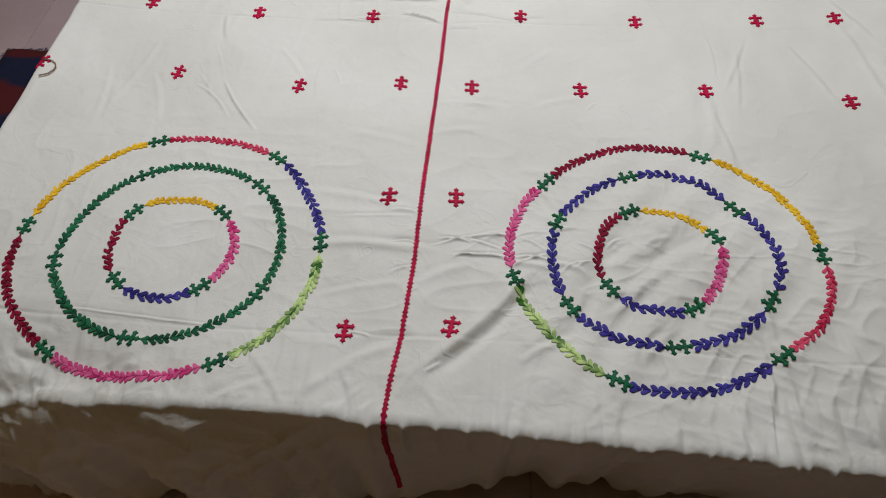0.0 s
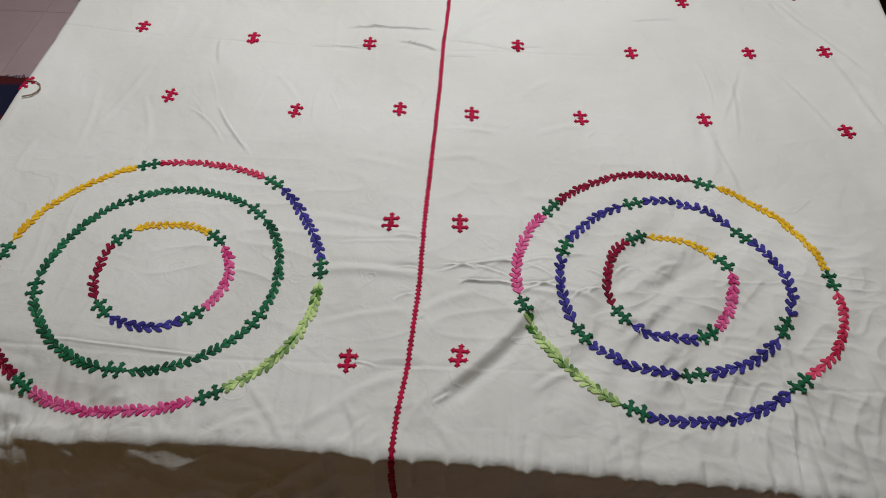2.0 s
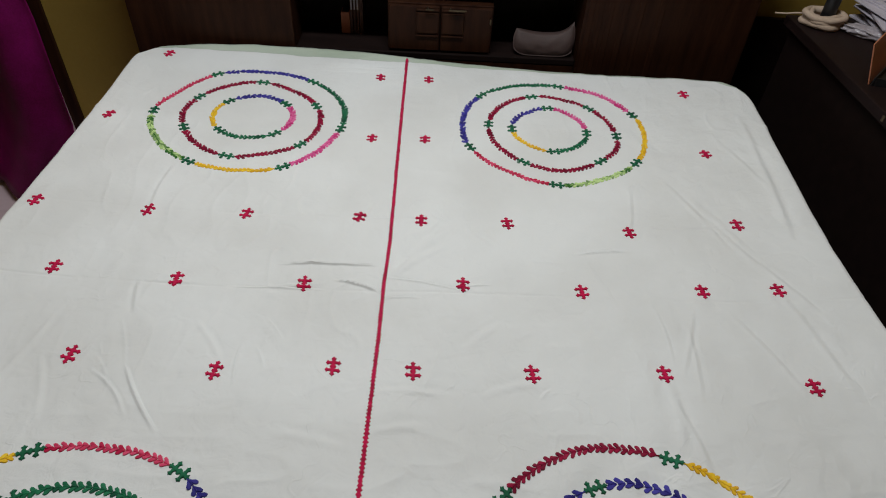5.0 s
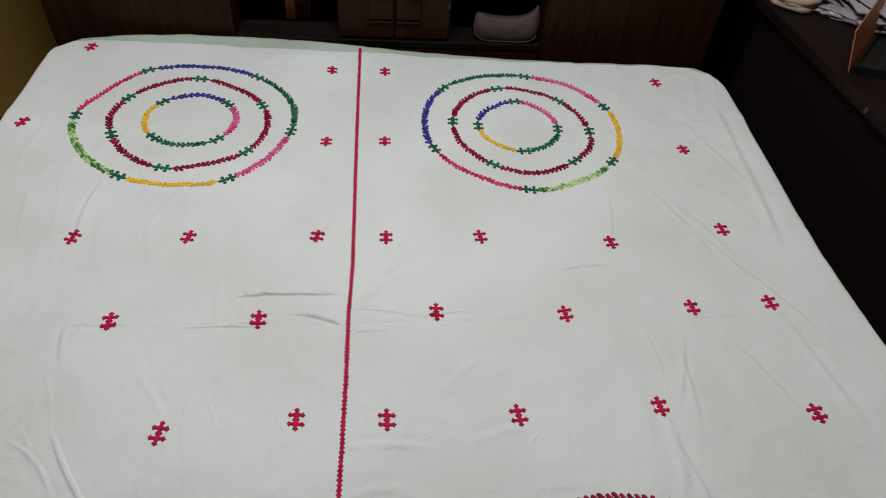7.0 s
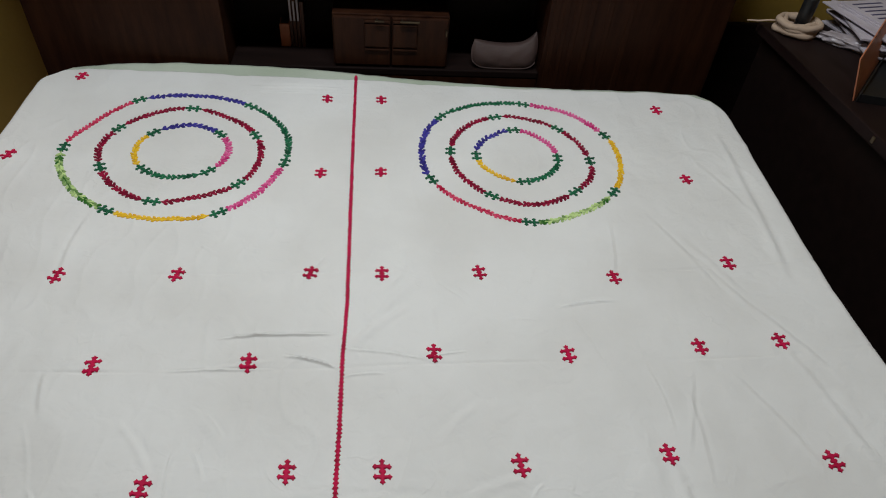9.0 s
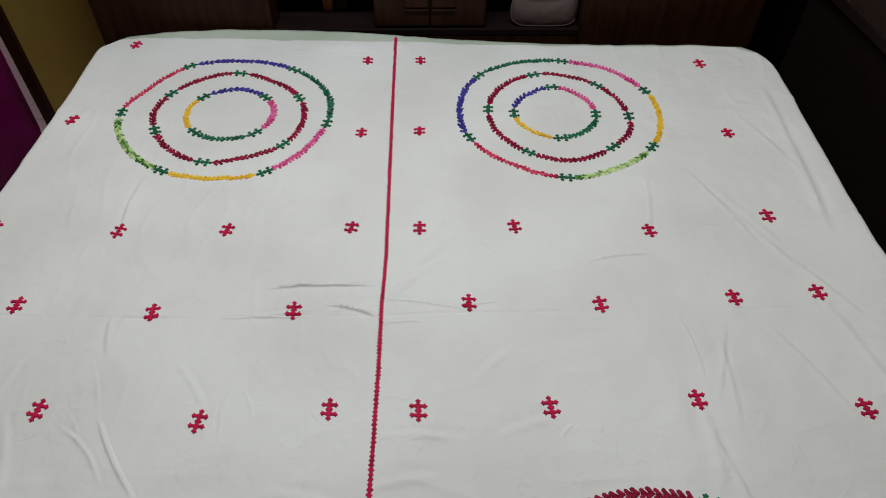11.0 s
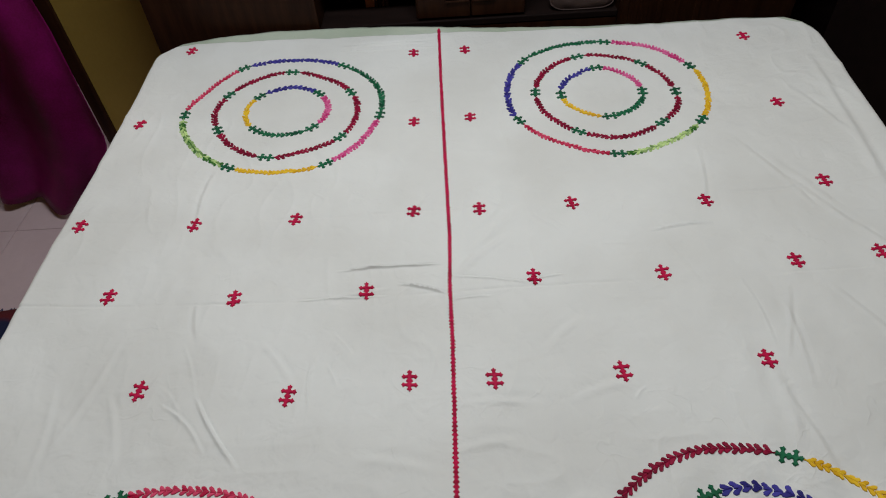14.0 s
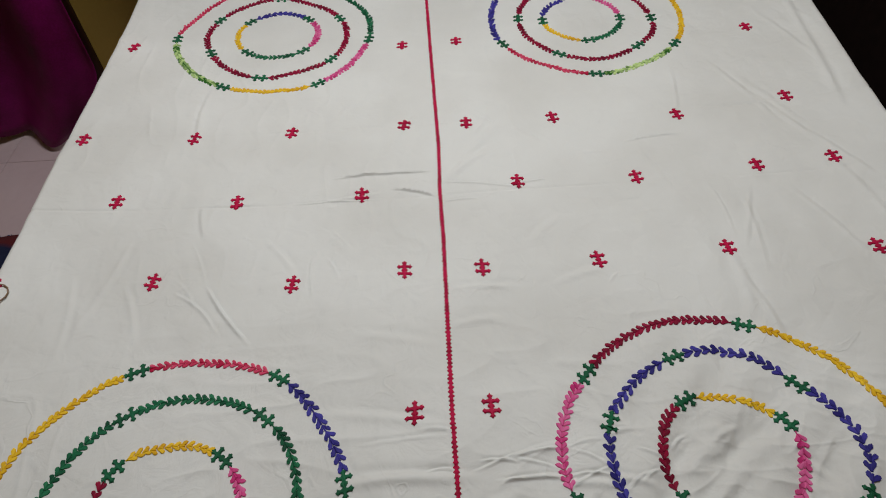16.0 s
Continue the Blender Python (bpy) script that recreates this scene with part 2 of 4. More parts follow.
def tube(points, radius, sides=8, closed_ends=True):
    """A round cord through points."""
    pts = [Vector(p) for p in points]
    verts, faces = [], []
    for i, p in enumerate(pts):
        way = (pts[min(i + 1, len(pts) - 1)] - pts[max(i - 1, 0)]).normalized()
        side = way.orthogonal().normalized() if i == 0 else (side - side.dot(way) * way).normalized()
        up = way.cross(side)
        for k in range(sides):
            a = 2 * math.pi * k / sides
            verts.append(p + radius * (math.cos(a) * side + math.sin(a) * up))
    for i in range(len(pts) - 1):
        for k in range(sides):
            j = (k + 1) % sides
            faces.append((i * sides + k, i * sides + j, (i + 1) * sides + j, (i + 1) * sides + k))
    if closed_ends:
        faces += [tuple(range(sides))[::-1], tuple(range((len(pts) - 1) * sides, len(pts) * sides))]
    return verts, faces


# ---- the room ----
FLOOR_Z, BACK_Y, CEIL_Z = 0.0, 2.46, 2.80
LEFT_X, RIGHT_X, REAR_Y = -2.75, 2.35, -0.95
DOOR_L, DOOR_R, DOOR_H = -2.18, -1.31, 2.05


def wall(name, pieces, label):
    bm = bmesh.new()
    for p in pieces:
        span(*p, bevel=0.0, bm=bm)
    return tagged(part(name, bm, MUSTARD), label, "wall", kind="structure")


wall("wall_north", [(DOOR_R, RIGHT_X, BACK_Y, BACK_Y + 0.12, 0, CEIL_Z), (LEFT_X, DOOR_L, BACK_Y, BACK_Y + 0.12, 0, CEIL_Z), (DOOR_L, DOOR_R, BACK_Y, BACK_Y + 0.12, DOOR_H, CEIL_Z)], "mustard painted wall with a doorway, behind the bed")
wall("wall_west", [(LEFT_X - 0.12, LEFT_X, REAR_Y, 4.2, 0, CEIL_Z)], "mustard painted side wall of the bedroom")
wall("wall_east", [(RIGHT_X, RIGHT_X + 0.12, -3.4, BACK_Y + 0.12, 0, CEIL_Z)], "mustard painted side wall beside the desk")
# unseen; its step is added to bounce more light on the left skirt
wall("bounce_wall_south", [(LEFT_X - 0.12, -0.15, REAR_Y - 0.12, REAR_Y, 0, CEIL_Z), (-0.27, -0.15, -3.4, REAR_Y - 0.12, 0, CEIL_Z), (-0.27, RIGHT_X + 0.12, -3.52, -3.4, 0, CEIL_Z)], "unseen mustard wall facing the bed's foot, stepped to shape bounced light")
passage = bmesh.new()
span(LEFT_X, -0.8, 3.78, 3.90, 0, CEIL_Z, 0.0, passage)
span(-0.92, -0.8, BACK_Y + 0.12, 3.78, 0, CEIL_Z, 0.0, passage)
tagged(part("wall_passage", passage, BLACK_WOOD), "dark wood-panelled wall of the passage beyond the doorway", "wall", kind="structure")
lid = bmesh.new()
span(LEFT_X - 0.12, RIGHT_X + 0.12, -3.52, 4.2, CEIL_Z, CEIL_Z + 0.1, 0.0, lid)
tagged(part("ceiling", lid, CEILING_PAINT), "plain white distempered ceiling", "ceiling", kind="structure")
base = bmesh.new()
span(LEFT_X - 0.12, RIGHT_X + 0.12, -3.52, 4.2, -0.12, -0.008, 0.0, base)
floor = tagged(part("floor", base, GROUT), "mauve polished tile floor with thin grout joints", "floor", kind="structure")
# door frame of dark wood in the doorway
frame_ob = tagged(thing("door_frame", "dark wooden door frame lining the doorway", "door frame", kind="structure"))
part("jamb", span(DOOR_R - 0.04, DOOR_R + 0.006, BACK_Y - 0.015, BACK_Y + 0.135, 0, DOOR_H, 0.004), DARK_WOOD, frame_ob)
part("jamb", span(DOOR_L - 0.006, DOOR_L + 0.04, BACK_Y - 0.015, BACK_Y + 0.135, 0, DOOR_H, 0.004), DARK_WOOD, frame_ob)
part("lintel", span(DOOR_L + 0.041, DOOR_R - 0.041, BACK_Y - 0.015, BACK_Y + 0.135, DOOR_H - 0.045, DOOR_H + 0.006, 0.004), DARK_WOOD, frame_ob)

# ---- the bedspread: a sheet laid over the bed ----
X0, X1, Y0, Y1, BED_Z, CORNER, ROUND = -0.852, 1.045, 0.236, 2.235, 0.548, 0.12, 0.014
rng = np.random.default_rng(7)
TABLE = rng.random((256, 256))


def smooth_noise(x, y):
    """Value noise in 0..1 on a unit lattice."""
    xi, yi = np.floor(x).astype(int), np.floor(y).astype(int)
    fx, fy = x - xi, y - yi
    fx, fy = fx * fx * (3 - 2 * fx), fy * fy * (3 - 2 * fy)
    a, b = TABLE[xi % 256, yi % 256], TABLE[(xi + 1) % 256, yi % 256]
    c, d = TABLE[xi % 256, (yi + 1) % 256], TABLE[(xi + 1) % 256, (yi + 1) % 256]
    return (a * (1 - fx) + b * fx) * (1 - fy) + (c * (1 - fx) + d * fx) * fy


# creases: x, y from one end to the other, half-width and height in mm, sideways bow in mm
CREASES = [
    (-0.23, 1.139, -0.126, 1.157, 5, 2.5, 0), (-0.497, 0.915, -0.417, 0.837, 4, 5, 8), (-0.440, 0.922, -0.356, 0.808, 4, 9, -4),
    (-0.17, 0.538, -0.01, 0.537, 9, 3, 6), (-0.2, 0.657, -0.017, 0.622, 8, 2.5, 5), (0.185, 0.49, 0.045, 0.335, 11, 11, 8),
    (-0.556, 0.386, -0.309, 0.372, 4, 2.5, 0), (0.163, 0.52, 0.237, 0.514, 6, 3, 3),
    (-0.203, 1.211, -0.032, 1.215, 3.6, 8, 3), (-0.298, 1.139, -0.135, 1.140, 4, 3, 0), (-0.090, 1.166, -0.004, 1.140, 3.8, 8, 3),
    (0.435, 1.279, 0.545, 1.293, 3.6, 6, 3), (0.564, 1.12, 0.57, 0.985, 4, 2, 5),
]
CREASES += [
    (0.552, 0.88, 0.572, 0.756, 6, 2, 3), (-0.27, 2.122, -0.057, 2.119, 5, 4, 3), (0.035, 1.20, 0.149, 1.366, 10, 3, 6),
    (-0.552, 1.37, -0.552, 1.546, 6, 3, 6), (-0.22, 0.983, -0.199, 0.938, 4, 3, 2), (0.60, 1.53, 0.565, 1.36, 5, 1.6, 5),
    (0.099, 1.423, 0.15, 1.371, 4, 2.5, 0), (0.19, 1.346, 0.238, 1.301, 4, 2.5, 0), (-0.079, 1.342, -0.033, 1.433, 5, 2, 0),
    (-0.476, 1.063, -0.494, 1.141, 5, 2.5, 3), (-0.246, 0.90, -0.252, 0.985, 4, 2.5, 3), (-0.504, 0.948, -0.461, 0.887, 4, 2, 4),
]
CREASES += [(0.70, 1.55, 0.78, 1.30, 6, 1.6, 4), (0.80, 1.30, 0.90, 1.10, 6, 1.6, 4), (0.62, 1.07, 0.60, 0.90, 5, 1.5, 3), (0.72, 1.10, 0.79, 0.92, 6, 1.5, 4), (0.90, 1.72, 0.95, 1.52, 6, 1.6, 3), (0.45, 1.25, 0.49, 1.12, 4, 1.2, 2), (-0.62, 1.05, -0.66, 0.86, 6, 1.8, 6), (-0.70, 0.95, -0.68, 0.80, 6, 1.6, 4), (-0.15, 0.44, -0.02, 0.47, 6, 1.8, 3), (0.20, 0.70, 0.26, 0.62, 5, 1.5, 2)]
CREASES += [
    (0.322, 1.251, 0.378, 1.247, 4, 2, 0), (0.754, 1.464, 0.815, 1.30, 9, 1.5, 5), (-0.02, 0.235, 0.03, 0.33, 5, 3, 4),
    (-0.06, 0.23, -0.09, 0.31, 5, 4, -4), (-0.10, 0.23, -0.05, 0.29, 5, 3.5, 3), (-0.16, 0.23, -0.24, 0.33, 6, 4, -5), (-0.30, 0.235, -0.20, 0.29, 6, 4, 4), (0.28, 0.24, 0.34, 0.29, 6, 3, 2),
    (-0.50, 0.24, -0.40, 0.31, 7, 3, 8), (-0.62, 0.24, -0.68, 0.31, 6, 3, 5), (0.60, 0.24, 0.57, 0.50, 7, 3, 4), (0.52, 0.24, 0.50, 0.36, 6, 3, 3),
    (0.70, 0.26, 0.68, 0.44, 7, 3, -4), (-0.44, 0.23, -0.34, 0.29, 6, 4, 3), (0.10, 0.23, 0.05, 0.28, 6, 3, 2), (0.40, 0.23, 0.44, 0.29, 6, 3, 2),
]
CREASES += [(-0.139, 0.601, -0.014, 0.609, 4, 2, 2), (-0.146, 0.544, 0.021, 0.540, 8, 3, 3), (0.040, 0.553, 0.146, 0.584, 4, 3.5, 3), (0.079, 0.532, 0.170, 0.533, 4, 4, 2), (0.169, 0.516, 0.222, 0.540, 4, 3.5, 2), (0.016, 0.475, 0.089, 0.510, 8, 3, 4), (-0.093, 0.375, -0.057, 0.371, 4, 3.5, 2), (-0.156, 0.272, -0.060, 0.325, 9, 3.5, 5), (-0.086, 0.323, -0.011, 0.357, 8, 3, 4), (0.040, 0.318, 0.061, 0.333, 4, 4, 0), (0.365, 0.496, 0.495, 0.571, 13, 4, 4), (0.336, 0.472, 0.452, 0.534, 9, 3, -4), (0.374, 0.356, 0.433, 0.418, 7, 3.5, 4)]
CREASES += [(0.473, 0.319, 0.454, 0.259, 6, 3.5, 3), (0.560, 0.334, 0.553, 0.275, 6, 3.5, -3), (0.553, 0.388, 0.557, 0.300, 5, 2.5, 3), (0.221, 0.530, 0.285, 0.512, 5, 3, 2), (0.507, 0.538, 0.544, 0.502, 6, 3, 2), (0.280, 0.569, 0.311, 0.554, 4, 3, 0), (0.026, 1.192, 0.126, 1.281, 9, 3, 3), (0.547, 0.937, 0.541, 0.804, 10, 2.5, 4), (0.640, 1.098, 0.583, 0.957, 5, 1.5, 2), (0.741, 1.444, 0.824, 1.237, 6, 1.5, 4), (0.842, 1.148, 0.881, 0.894, 8, 1.8, 5), (0.089, 1.410, 0.147, 1.366, 4, 2.5, 0), (0.228, 1.340, 0.259, 1.300, 4, 2, 0)]

CREASES += [(0.089, 0.565, 0.147, 0.549, 4, 3, 2), (0.070, 0.533, 0.153, 0.537, 3.6, 3.5, 3), (0.186, 0.570, 0.223, 0.549, 4, 3, 2), (0.355, 0.454, 0.456, 0.561, 12, 4, 5), (0.329, 0.436, 0.383, 0.491, 7, 4, -4), (0.394, 0.371, 0.403, 0.330, 5, 3, 2), (0.548, 0.315, 0.546, 0.240, 3.6, 5, 2), (0.591, 0.328, 0.589, 0.253, 5, 4, -3), (0.333, 0.291, 0.322, 0.247, 5, 3, 2), (0.438, 0.314, 0.407, 0.263, 6, 4, 3), (0.189, 0.347, 0.266, 0.389, 6, 3, 4), (0.396, 0.573, 0.436, 0.591, 5, 3, 2), (0.478, 0.434, 0.521, 0.423, 5, 3, 3)]
CREASES += [(-0.161, 0.249, -0.107, 0.299, 7, 4, 4), (-0.117, 0.225, -0.089, 0.258, 5, 4, 3), (-0.201, 0.230, -0.179, 0.258, 5, 4, -2), (-0.328, 0.238, -0.360, 0.271, 6, 4, 3), (-0.473, 0.228, -0.462, 0.276, 6, 4, 3), (-0.535, 0.241, -0.497, 0.261, 6, 4, 3), (-0.434, 0.248, -0.414, 0.273, 5, 4, 2), (-0.054, 0.239, -0.030, 0.268, 5, 4, 2), (-0.597, 0.933, -0.554, 0.823, 5, 2, 4), (-0.156, 0.803, -0.035, 0.778, 8, 2, 4), (0.006, 0.895, 0.136, 0.890, 6, 2, 3)]
CREASES += [(0.010, 0.810, 0.099, 0.824, 7, 2, 3), (0.177, 0.995, 0.243, 1.059, 8, 2, 4), (-0.344, 1.034, -0.286, 0.959, 5, 2, 3), (-0.492, 1.037, -0.452, 0.944, 4, 2, 3), (0.014, 1.180, 0.161, 1.153, 3.6, 3, 3), (0.005, 1.121, 0.077, 1.126, 4, 3, 3), (-0.214, 1.054, -0.179, 1.008, 4, 2, 2), (0.208, 0.893, 0.304, 0.919, 8, 2, 4), (0.308, 0.889, 0.326, 0.908, 4, 3, 2), (0.151, 1.157, 0.227, 1.172, 4, 3, 2), (-0.30, 2.095, -0.02, 2.090, 4, 3, 3), (0.62, 1.79, 0.68, 1.80, 3.6, 3, 2), (0.968, 1.66, 0.935, 1.36, 11, 4, 3), (0.985, 1.86, 0.965, 1.64, 10, 3, 4)]
CREASES += [(-0.049, 0.620, -0.004, 0.616, 4, 3.5, 3), (-0.042, 0.553, -0.000, 0.553, 4, 3.5, 3), (0.084, 0.565, 0.152, 0.577, 4, 3.5, 3), (0.094, 0.535, 0.156, 0.530, 4, 3.5, 3), (0.178, 0.534, 0.227, 0.531, 4, 3.5, 3), (0.252, 0.508, 0.282, 0.530, 4, 3.5, 3), (0.277, 0.519, 0.300, 0.533, 4, 3.5, 3), (0.332, 0.567, 0.356, 0.585, 4, 3.5, 3), (0.043, 0.564, 0.093, 0.560, 4, 3.5, 3), (0.175, 0.578, 0.225, 0.587, 4, 3.5, 3), (0.068, 0.528, 0.099, 0.533, 4, 3.5, 3), (0.010, 0.465, 0.002, 0.458, 4, 3.5, 3), (-0.035, 0.490, -0.010, 0.502, 4, 3.5, 3), (0.239, 0.593, 0.276, 0.601, 4, 3.5, 3), (0.393, 0.594, 0.425, 0.566, 11, 4, 4), (0.340, 0.524, 0.389, 0.564, 11, 4, 4)]


def bed_height(x, y):
    """The lie of the cloth on the bed: a little fuller round the rim, soft waves, creases and the lines where it was folded."""
    z = BED_Z + 0.022 * (np.abs(x - 0.02) / 0.85) ** 4 + 0.012 * np.clip((y - 1.9) / 0.25, 0, 1.4)
    z = z + 0.0045 * (smooth_noise(x * 3.1 + 40, y * 3.1 + 9) - 0.5) + 0.0032 * (smooth_noise(x * 8 + 3, y * 11 + 7) - 0.5)
    wx, wy = x + 0.05 * smooth_noise(x * 6, y * 6), y + 0.05 * smooth_noise(x * 6 + 31, y * 6 + 17)
    near = np.clip((1.25 - y) / 0.9, 0.25, 1)
    ridge = 1 - np.abs(smooth_noise(wx * 8, wy * 21) * 2 - 1)
    cross = 1 - np.abs(smooth_noise(wx * 19 + 70, wy * 9 + 33) * 2 - 1)
    patch = np.clip(smooth_noise(x * 2.7 + 11, y * 2.7 + 50) * 2 - 0.6, 0, 1)
    middle = np.exp(-((x - 0.05) / 0.33) ** 2 - ((y - 0.55) / 0.28) ** 2)
    z = z + (0.0030 * middle + 0.0022 * near * patch) * ridge ** 4 + 0.0021 * cross ** 5 * (1 - patch) + 0.0021 * (smooth_noise(wx * 34, wy * 19 + 5) - 0.5)
    drift = 4 * smooth_noise(x * 5 + 20, y * 5 + 80)
    slant = np.exp(-((x - 0.43) / 0.24) ** 2 - ((y - 0.50) / 0.22) ** 2)
    z = z + 0.0048 * slant * np.sin((x * 0.8 - y * 0.6) * 80 + drift) + 0.0016 * np.sin((x * 0.9 + y * 0.35) * 46 + 2 * drift) * np.exp(-((x - 0.62) / 0.3) ** 2 - ((y - 0.95) / 0.35) ** 2)
    foot = np.clip((0.40 - y) / 0.16, 0, 1) ** 1.4
    loose = np.clip((-0.32 - x) / 0.3, 0, 1) + 0.8 * np.clip((x - 0.55) / 0.3, 0, 1)
    z = z - 0.055 * foot * loose + 0.034 * foot * (loose + 0.06) * (smooth_noise(x * 25 + 5, y * 21 + 90) - 0.5) + 0.016 * foot * loose * (np.abs(smooth_noise(wx * 31 + 9, wy * 31) - 0.5) * 2) + 0.006 * foot * (np.abs(smooth_noise(x * 44, y * 9 + 3) - 0.5) * 2)
    right = np.exp(-((x - 0.62) / 0.34) ** 2 - ((y - 0.42) / 0.26) ** 2)
    sharp = 1 - np.abs(smooth_noise(wx * 30 - wy * 14 + 4, wy * 24 + wx * 9 + 61) * 2 - 1)
    z = z + right * (0.0036 * sharp ** 3 + 0.0026 * (1 - np.abs(smooth_noise(wx * 16 + 21, wy * 44 + wx * 12) * 2 - 1)) ** 4)
    crisp = 0.25 + np.exp(-((x - 0.30) / 0.42) ** 2 - ((y - 0.50) / 0.22) ** 2)
    fine_a = 1 - np.abs(smooth_noise(wx * 7 + wy * 3 + 91, wy * 17 - wx * 4 + 12) * 2 - 1)
    fine_b = 1 - np.abs(smooth_noise(wx * 13 - wy * 9 + 55, wy * 8 + wx * 11 + 77) * 2 - 1)
    gate = np.clip(smooth_noise(x * 5.3 + 21, y * 5.3 + 64) * 2.4 - 0.7, 0, 1)
    z = z + crisp * (0.0020 * gate * fine_a ** 10 - 0.0017 * (1 - gate) * fine_b ** 12)
    rumple = np.clip((0.36 - y) / 0.14, 0, 1) * (0.35 + 0.65 * np.clip((-0.2 - x) / 0.3, 0, 1))
    z = z + rumple * (0.0040 * (1 - np.abs(smooth_noise(wx * 33 + wy * 12, wy * 27 - wx * 9 + 14) * 2 - 1)) ** 3 + 0.0022 * (1 - np.abs(smooth_noise(wx * 62 + 8, wy * 58 + 30) * 2 - 1)) ** 2)
    for x0, y0, x1, y1, half, high, bow in CREASES:
        ax, ay = x1 - x0, y1 - y0
        n2 = ax * ax + ay * ay
        t = ((x - x0) * ax + (y - y0) * ay) / n2
        n = math.sqrt(n2)
        off = ((x - x0) * -ay + (y - y0) * ax) / n - bow / 1000 * 4 * np.clip(t, 0, 1) * np.clip(1 - t, 0, 1)
        fade = np.clip(np.minimum(t + 0.15, 1.15 - t) / 0.35, 0, 1)
        w = half / 1000 if half > 4 else 0.0021
        tame = 0.45 if y0 < 0.33 and y1 < 0.34 and half > 4 else 1.0
        z = z + tame * (0.95 if half <= 4 else 1.0) * high / 1000 * fade * (np.exp(-(off / w) ** 2) - 0.6 * np.exp(-((off - 1.7 * w) / w) ** 2))
    for line, slip in ((1.142, 0.02), (1.379, 0.05), (0.374, 0.3)):
        z = z - 0.0026 * np.exp(-((y - line - 0.004 * np.sin(6 * x + slip)) / 0.0034) ** 2) * (0.1 + 1.2 * smooth_noise(x * 7, 0 * x + line * 90) ** 2)
    return z


def sheet(u, v):
    """Where the point u, v of the flat cloth comes to lie: on the bed, over its rounded rim, or down the side."""
    u, v = np.asarray(u, float), np.asarray(v, float)
    right_edge = np.interp(v, (0.3, 1.29, 1.42, 1.55, 1.67, 1.80, 1.93), (1.012, 1.014, 1.022, 1.031, 1.041, 1.052, 1.060))
    foot_edge = np.interp(u, (-0.1, 0.19, 0.44, 0.57), (Y0, Y0 - 0.006, Y0 - 0.013, Y0 - 0.020))
    cx, cy, hx, hy = (X0 + right_edge) / 2, (foot_edge + Y1) / 2, (right_edge - X0) / 2, (Y1 - foot_edge) / 2
    px, py = u - cx, v - cy
    tight = np.where((py < 0) & (px < 0), 0.07, CORNER)
    qx, qy = np.abs(px) - (hx - tight), np.abs(py) - (hy - tight)
    mx, my = np.maximum(qx, 0), np.maximum(qy, 0)
    length = np.hypot(mx, my)
    d = length + np.minimum(np.maximum(qx, qy), 0) - tight + ROUND
    safe = np.where(length > 1e-9, length, 1)
    nx, ny = np.where(px < 0, -1, 1) * mx / safe, np.where(py < 0, -1, 1) * my / safe
    over = np.maximum(d, 0)
    bend = np.minimum(over, ROUND * math.pi / 2)
    hang = over - bend
    along = np.where(np.abs(nx) > np.abs(ny), v, u)
    corner = np.abs(nx * ny) * 2
    folds = (0.009 * np.sin(along * 34 + 5 * smooth_noise(along * 6, 0 * along + 2)) + 0.007 * np.sin(along * 79 + 9 * smooth_noise(along * 9, 0 * along + 8))) * np.clip(hang / 0.25, 0, 1)
    folds = folds + corner * 0.03 * np.sin(np.arctan2(ny, nx) * 11) * np.clip(hang / 0.1, 0, 1)
    teeth = 0.010 * (1 - np.abs(smooth_noise(along * 15, 0 * along + 60) * 2 - 1)) ** 3 + 0.008 * (1 - np.abs(smooth_noise(along * 41, 0 * along + 21) * 2 - 1)) ** 3
    gather = teeth * np.clip(-ny, 0, 1) * smooth_noise(along * 4 + 7, 0 * along + 3) * np.clip(over / 0.012, 0, 1) * np.clip(1.7 - hang / 0.08, 0, 1)
    left = np.clip((0.02 - u) / 0.25, 0, 1) * np.clip(-ny, 0, 1)
    slope = left * 0.046 * (1 - np.exp(-hang / 0.10)) * (0.55 + 0.9 * smooth_noise(along * 6 + 2, 0 * along + 77))
    frill = np.clip((u - 0.3) / 0.4, 0, 1) * np.clip(-ny, 0, 1)
    gather = gather + 0.011 * frill * (1 - np.abs(smooth_noise(along * 58, hang * 6 + 15) * 2 - 1)) ** 2 * np.clip(over / 0.01, 0, 1) * np.clip(1.6 - hang / 0.05, 0, 1)
    out = ROUND * np.sin(bend / ROUND) + hang * np.where(ny < -0.5, 0.02 - 0.14 * np.clip((u - 0.02) / 0.2, 0, 1), np.where(nx < 0, 0.13, 0.03)) + slope + folds + gather
    crumple = np.clip((-0.25 - u) / 0.2, 0, 1) * np.clip(-ny, 0, 1) * np.clip(over / 0.02, 0, 1) * np.clip(1.5 - hang / 0.14, 0, 1)
    out = out + crumple * (0.011 * (smooth_noise(u * 24, v * 24) - 0.4) + 0.012 * np.abs(smooth_noise(u * 41 + 9, v * 33) - 0.5))
    pull = np.abs(smooth_noise(along * 13 + hang * 16 + 3, hang * 5 - along * 4 + 40) * 2 - 1)
    pull = 0.016 * (1 - pull) ** 3 + 0.010 * (1 - np.abs(smooth_noise(along * 9 - hang * 19, hang * 7 + 12) * 2 - 1)) ** 4
    out = out + pull * np.clip(hang / 0.05, 0, 1) * np.where(ny < -0.5, 0.30 + 0.45 * np.clip((-0.02 - u) / 0.2, 0, 1), 1)
    x, y = u + nx * (out - over), v + ny * (out - over)
    z = bed_height(np.where(over > 0, u - nx * over, u), np.where(over > 0, v - ny * over, v)) - ROUND * (1 - np.cos(bend / ROUND)) - hang * (1 - 0.05 * corner)
    return np.stack([x, y, z], -1), over


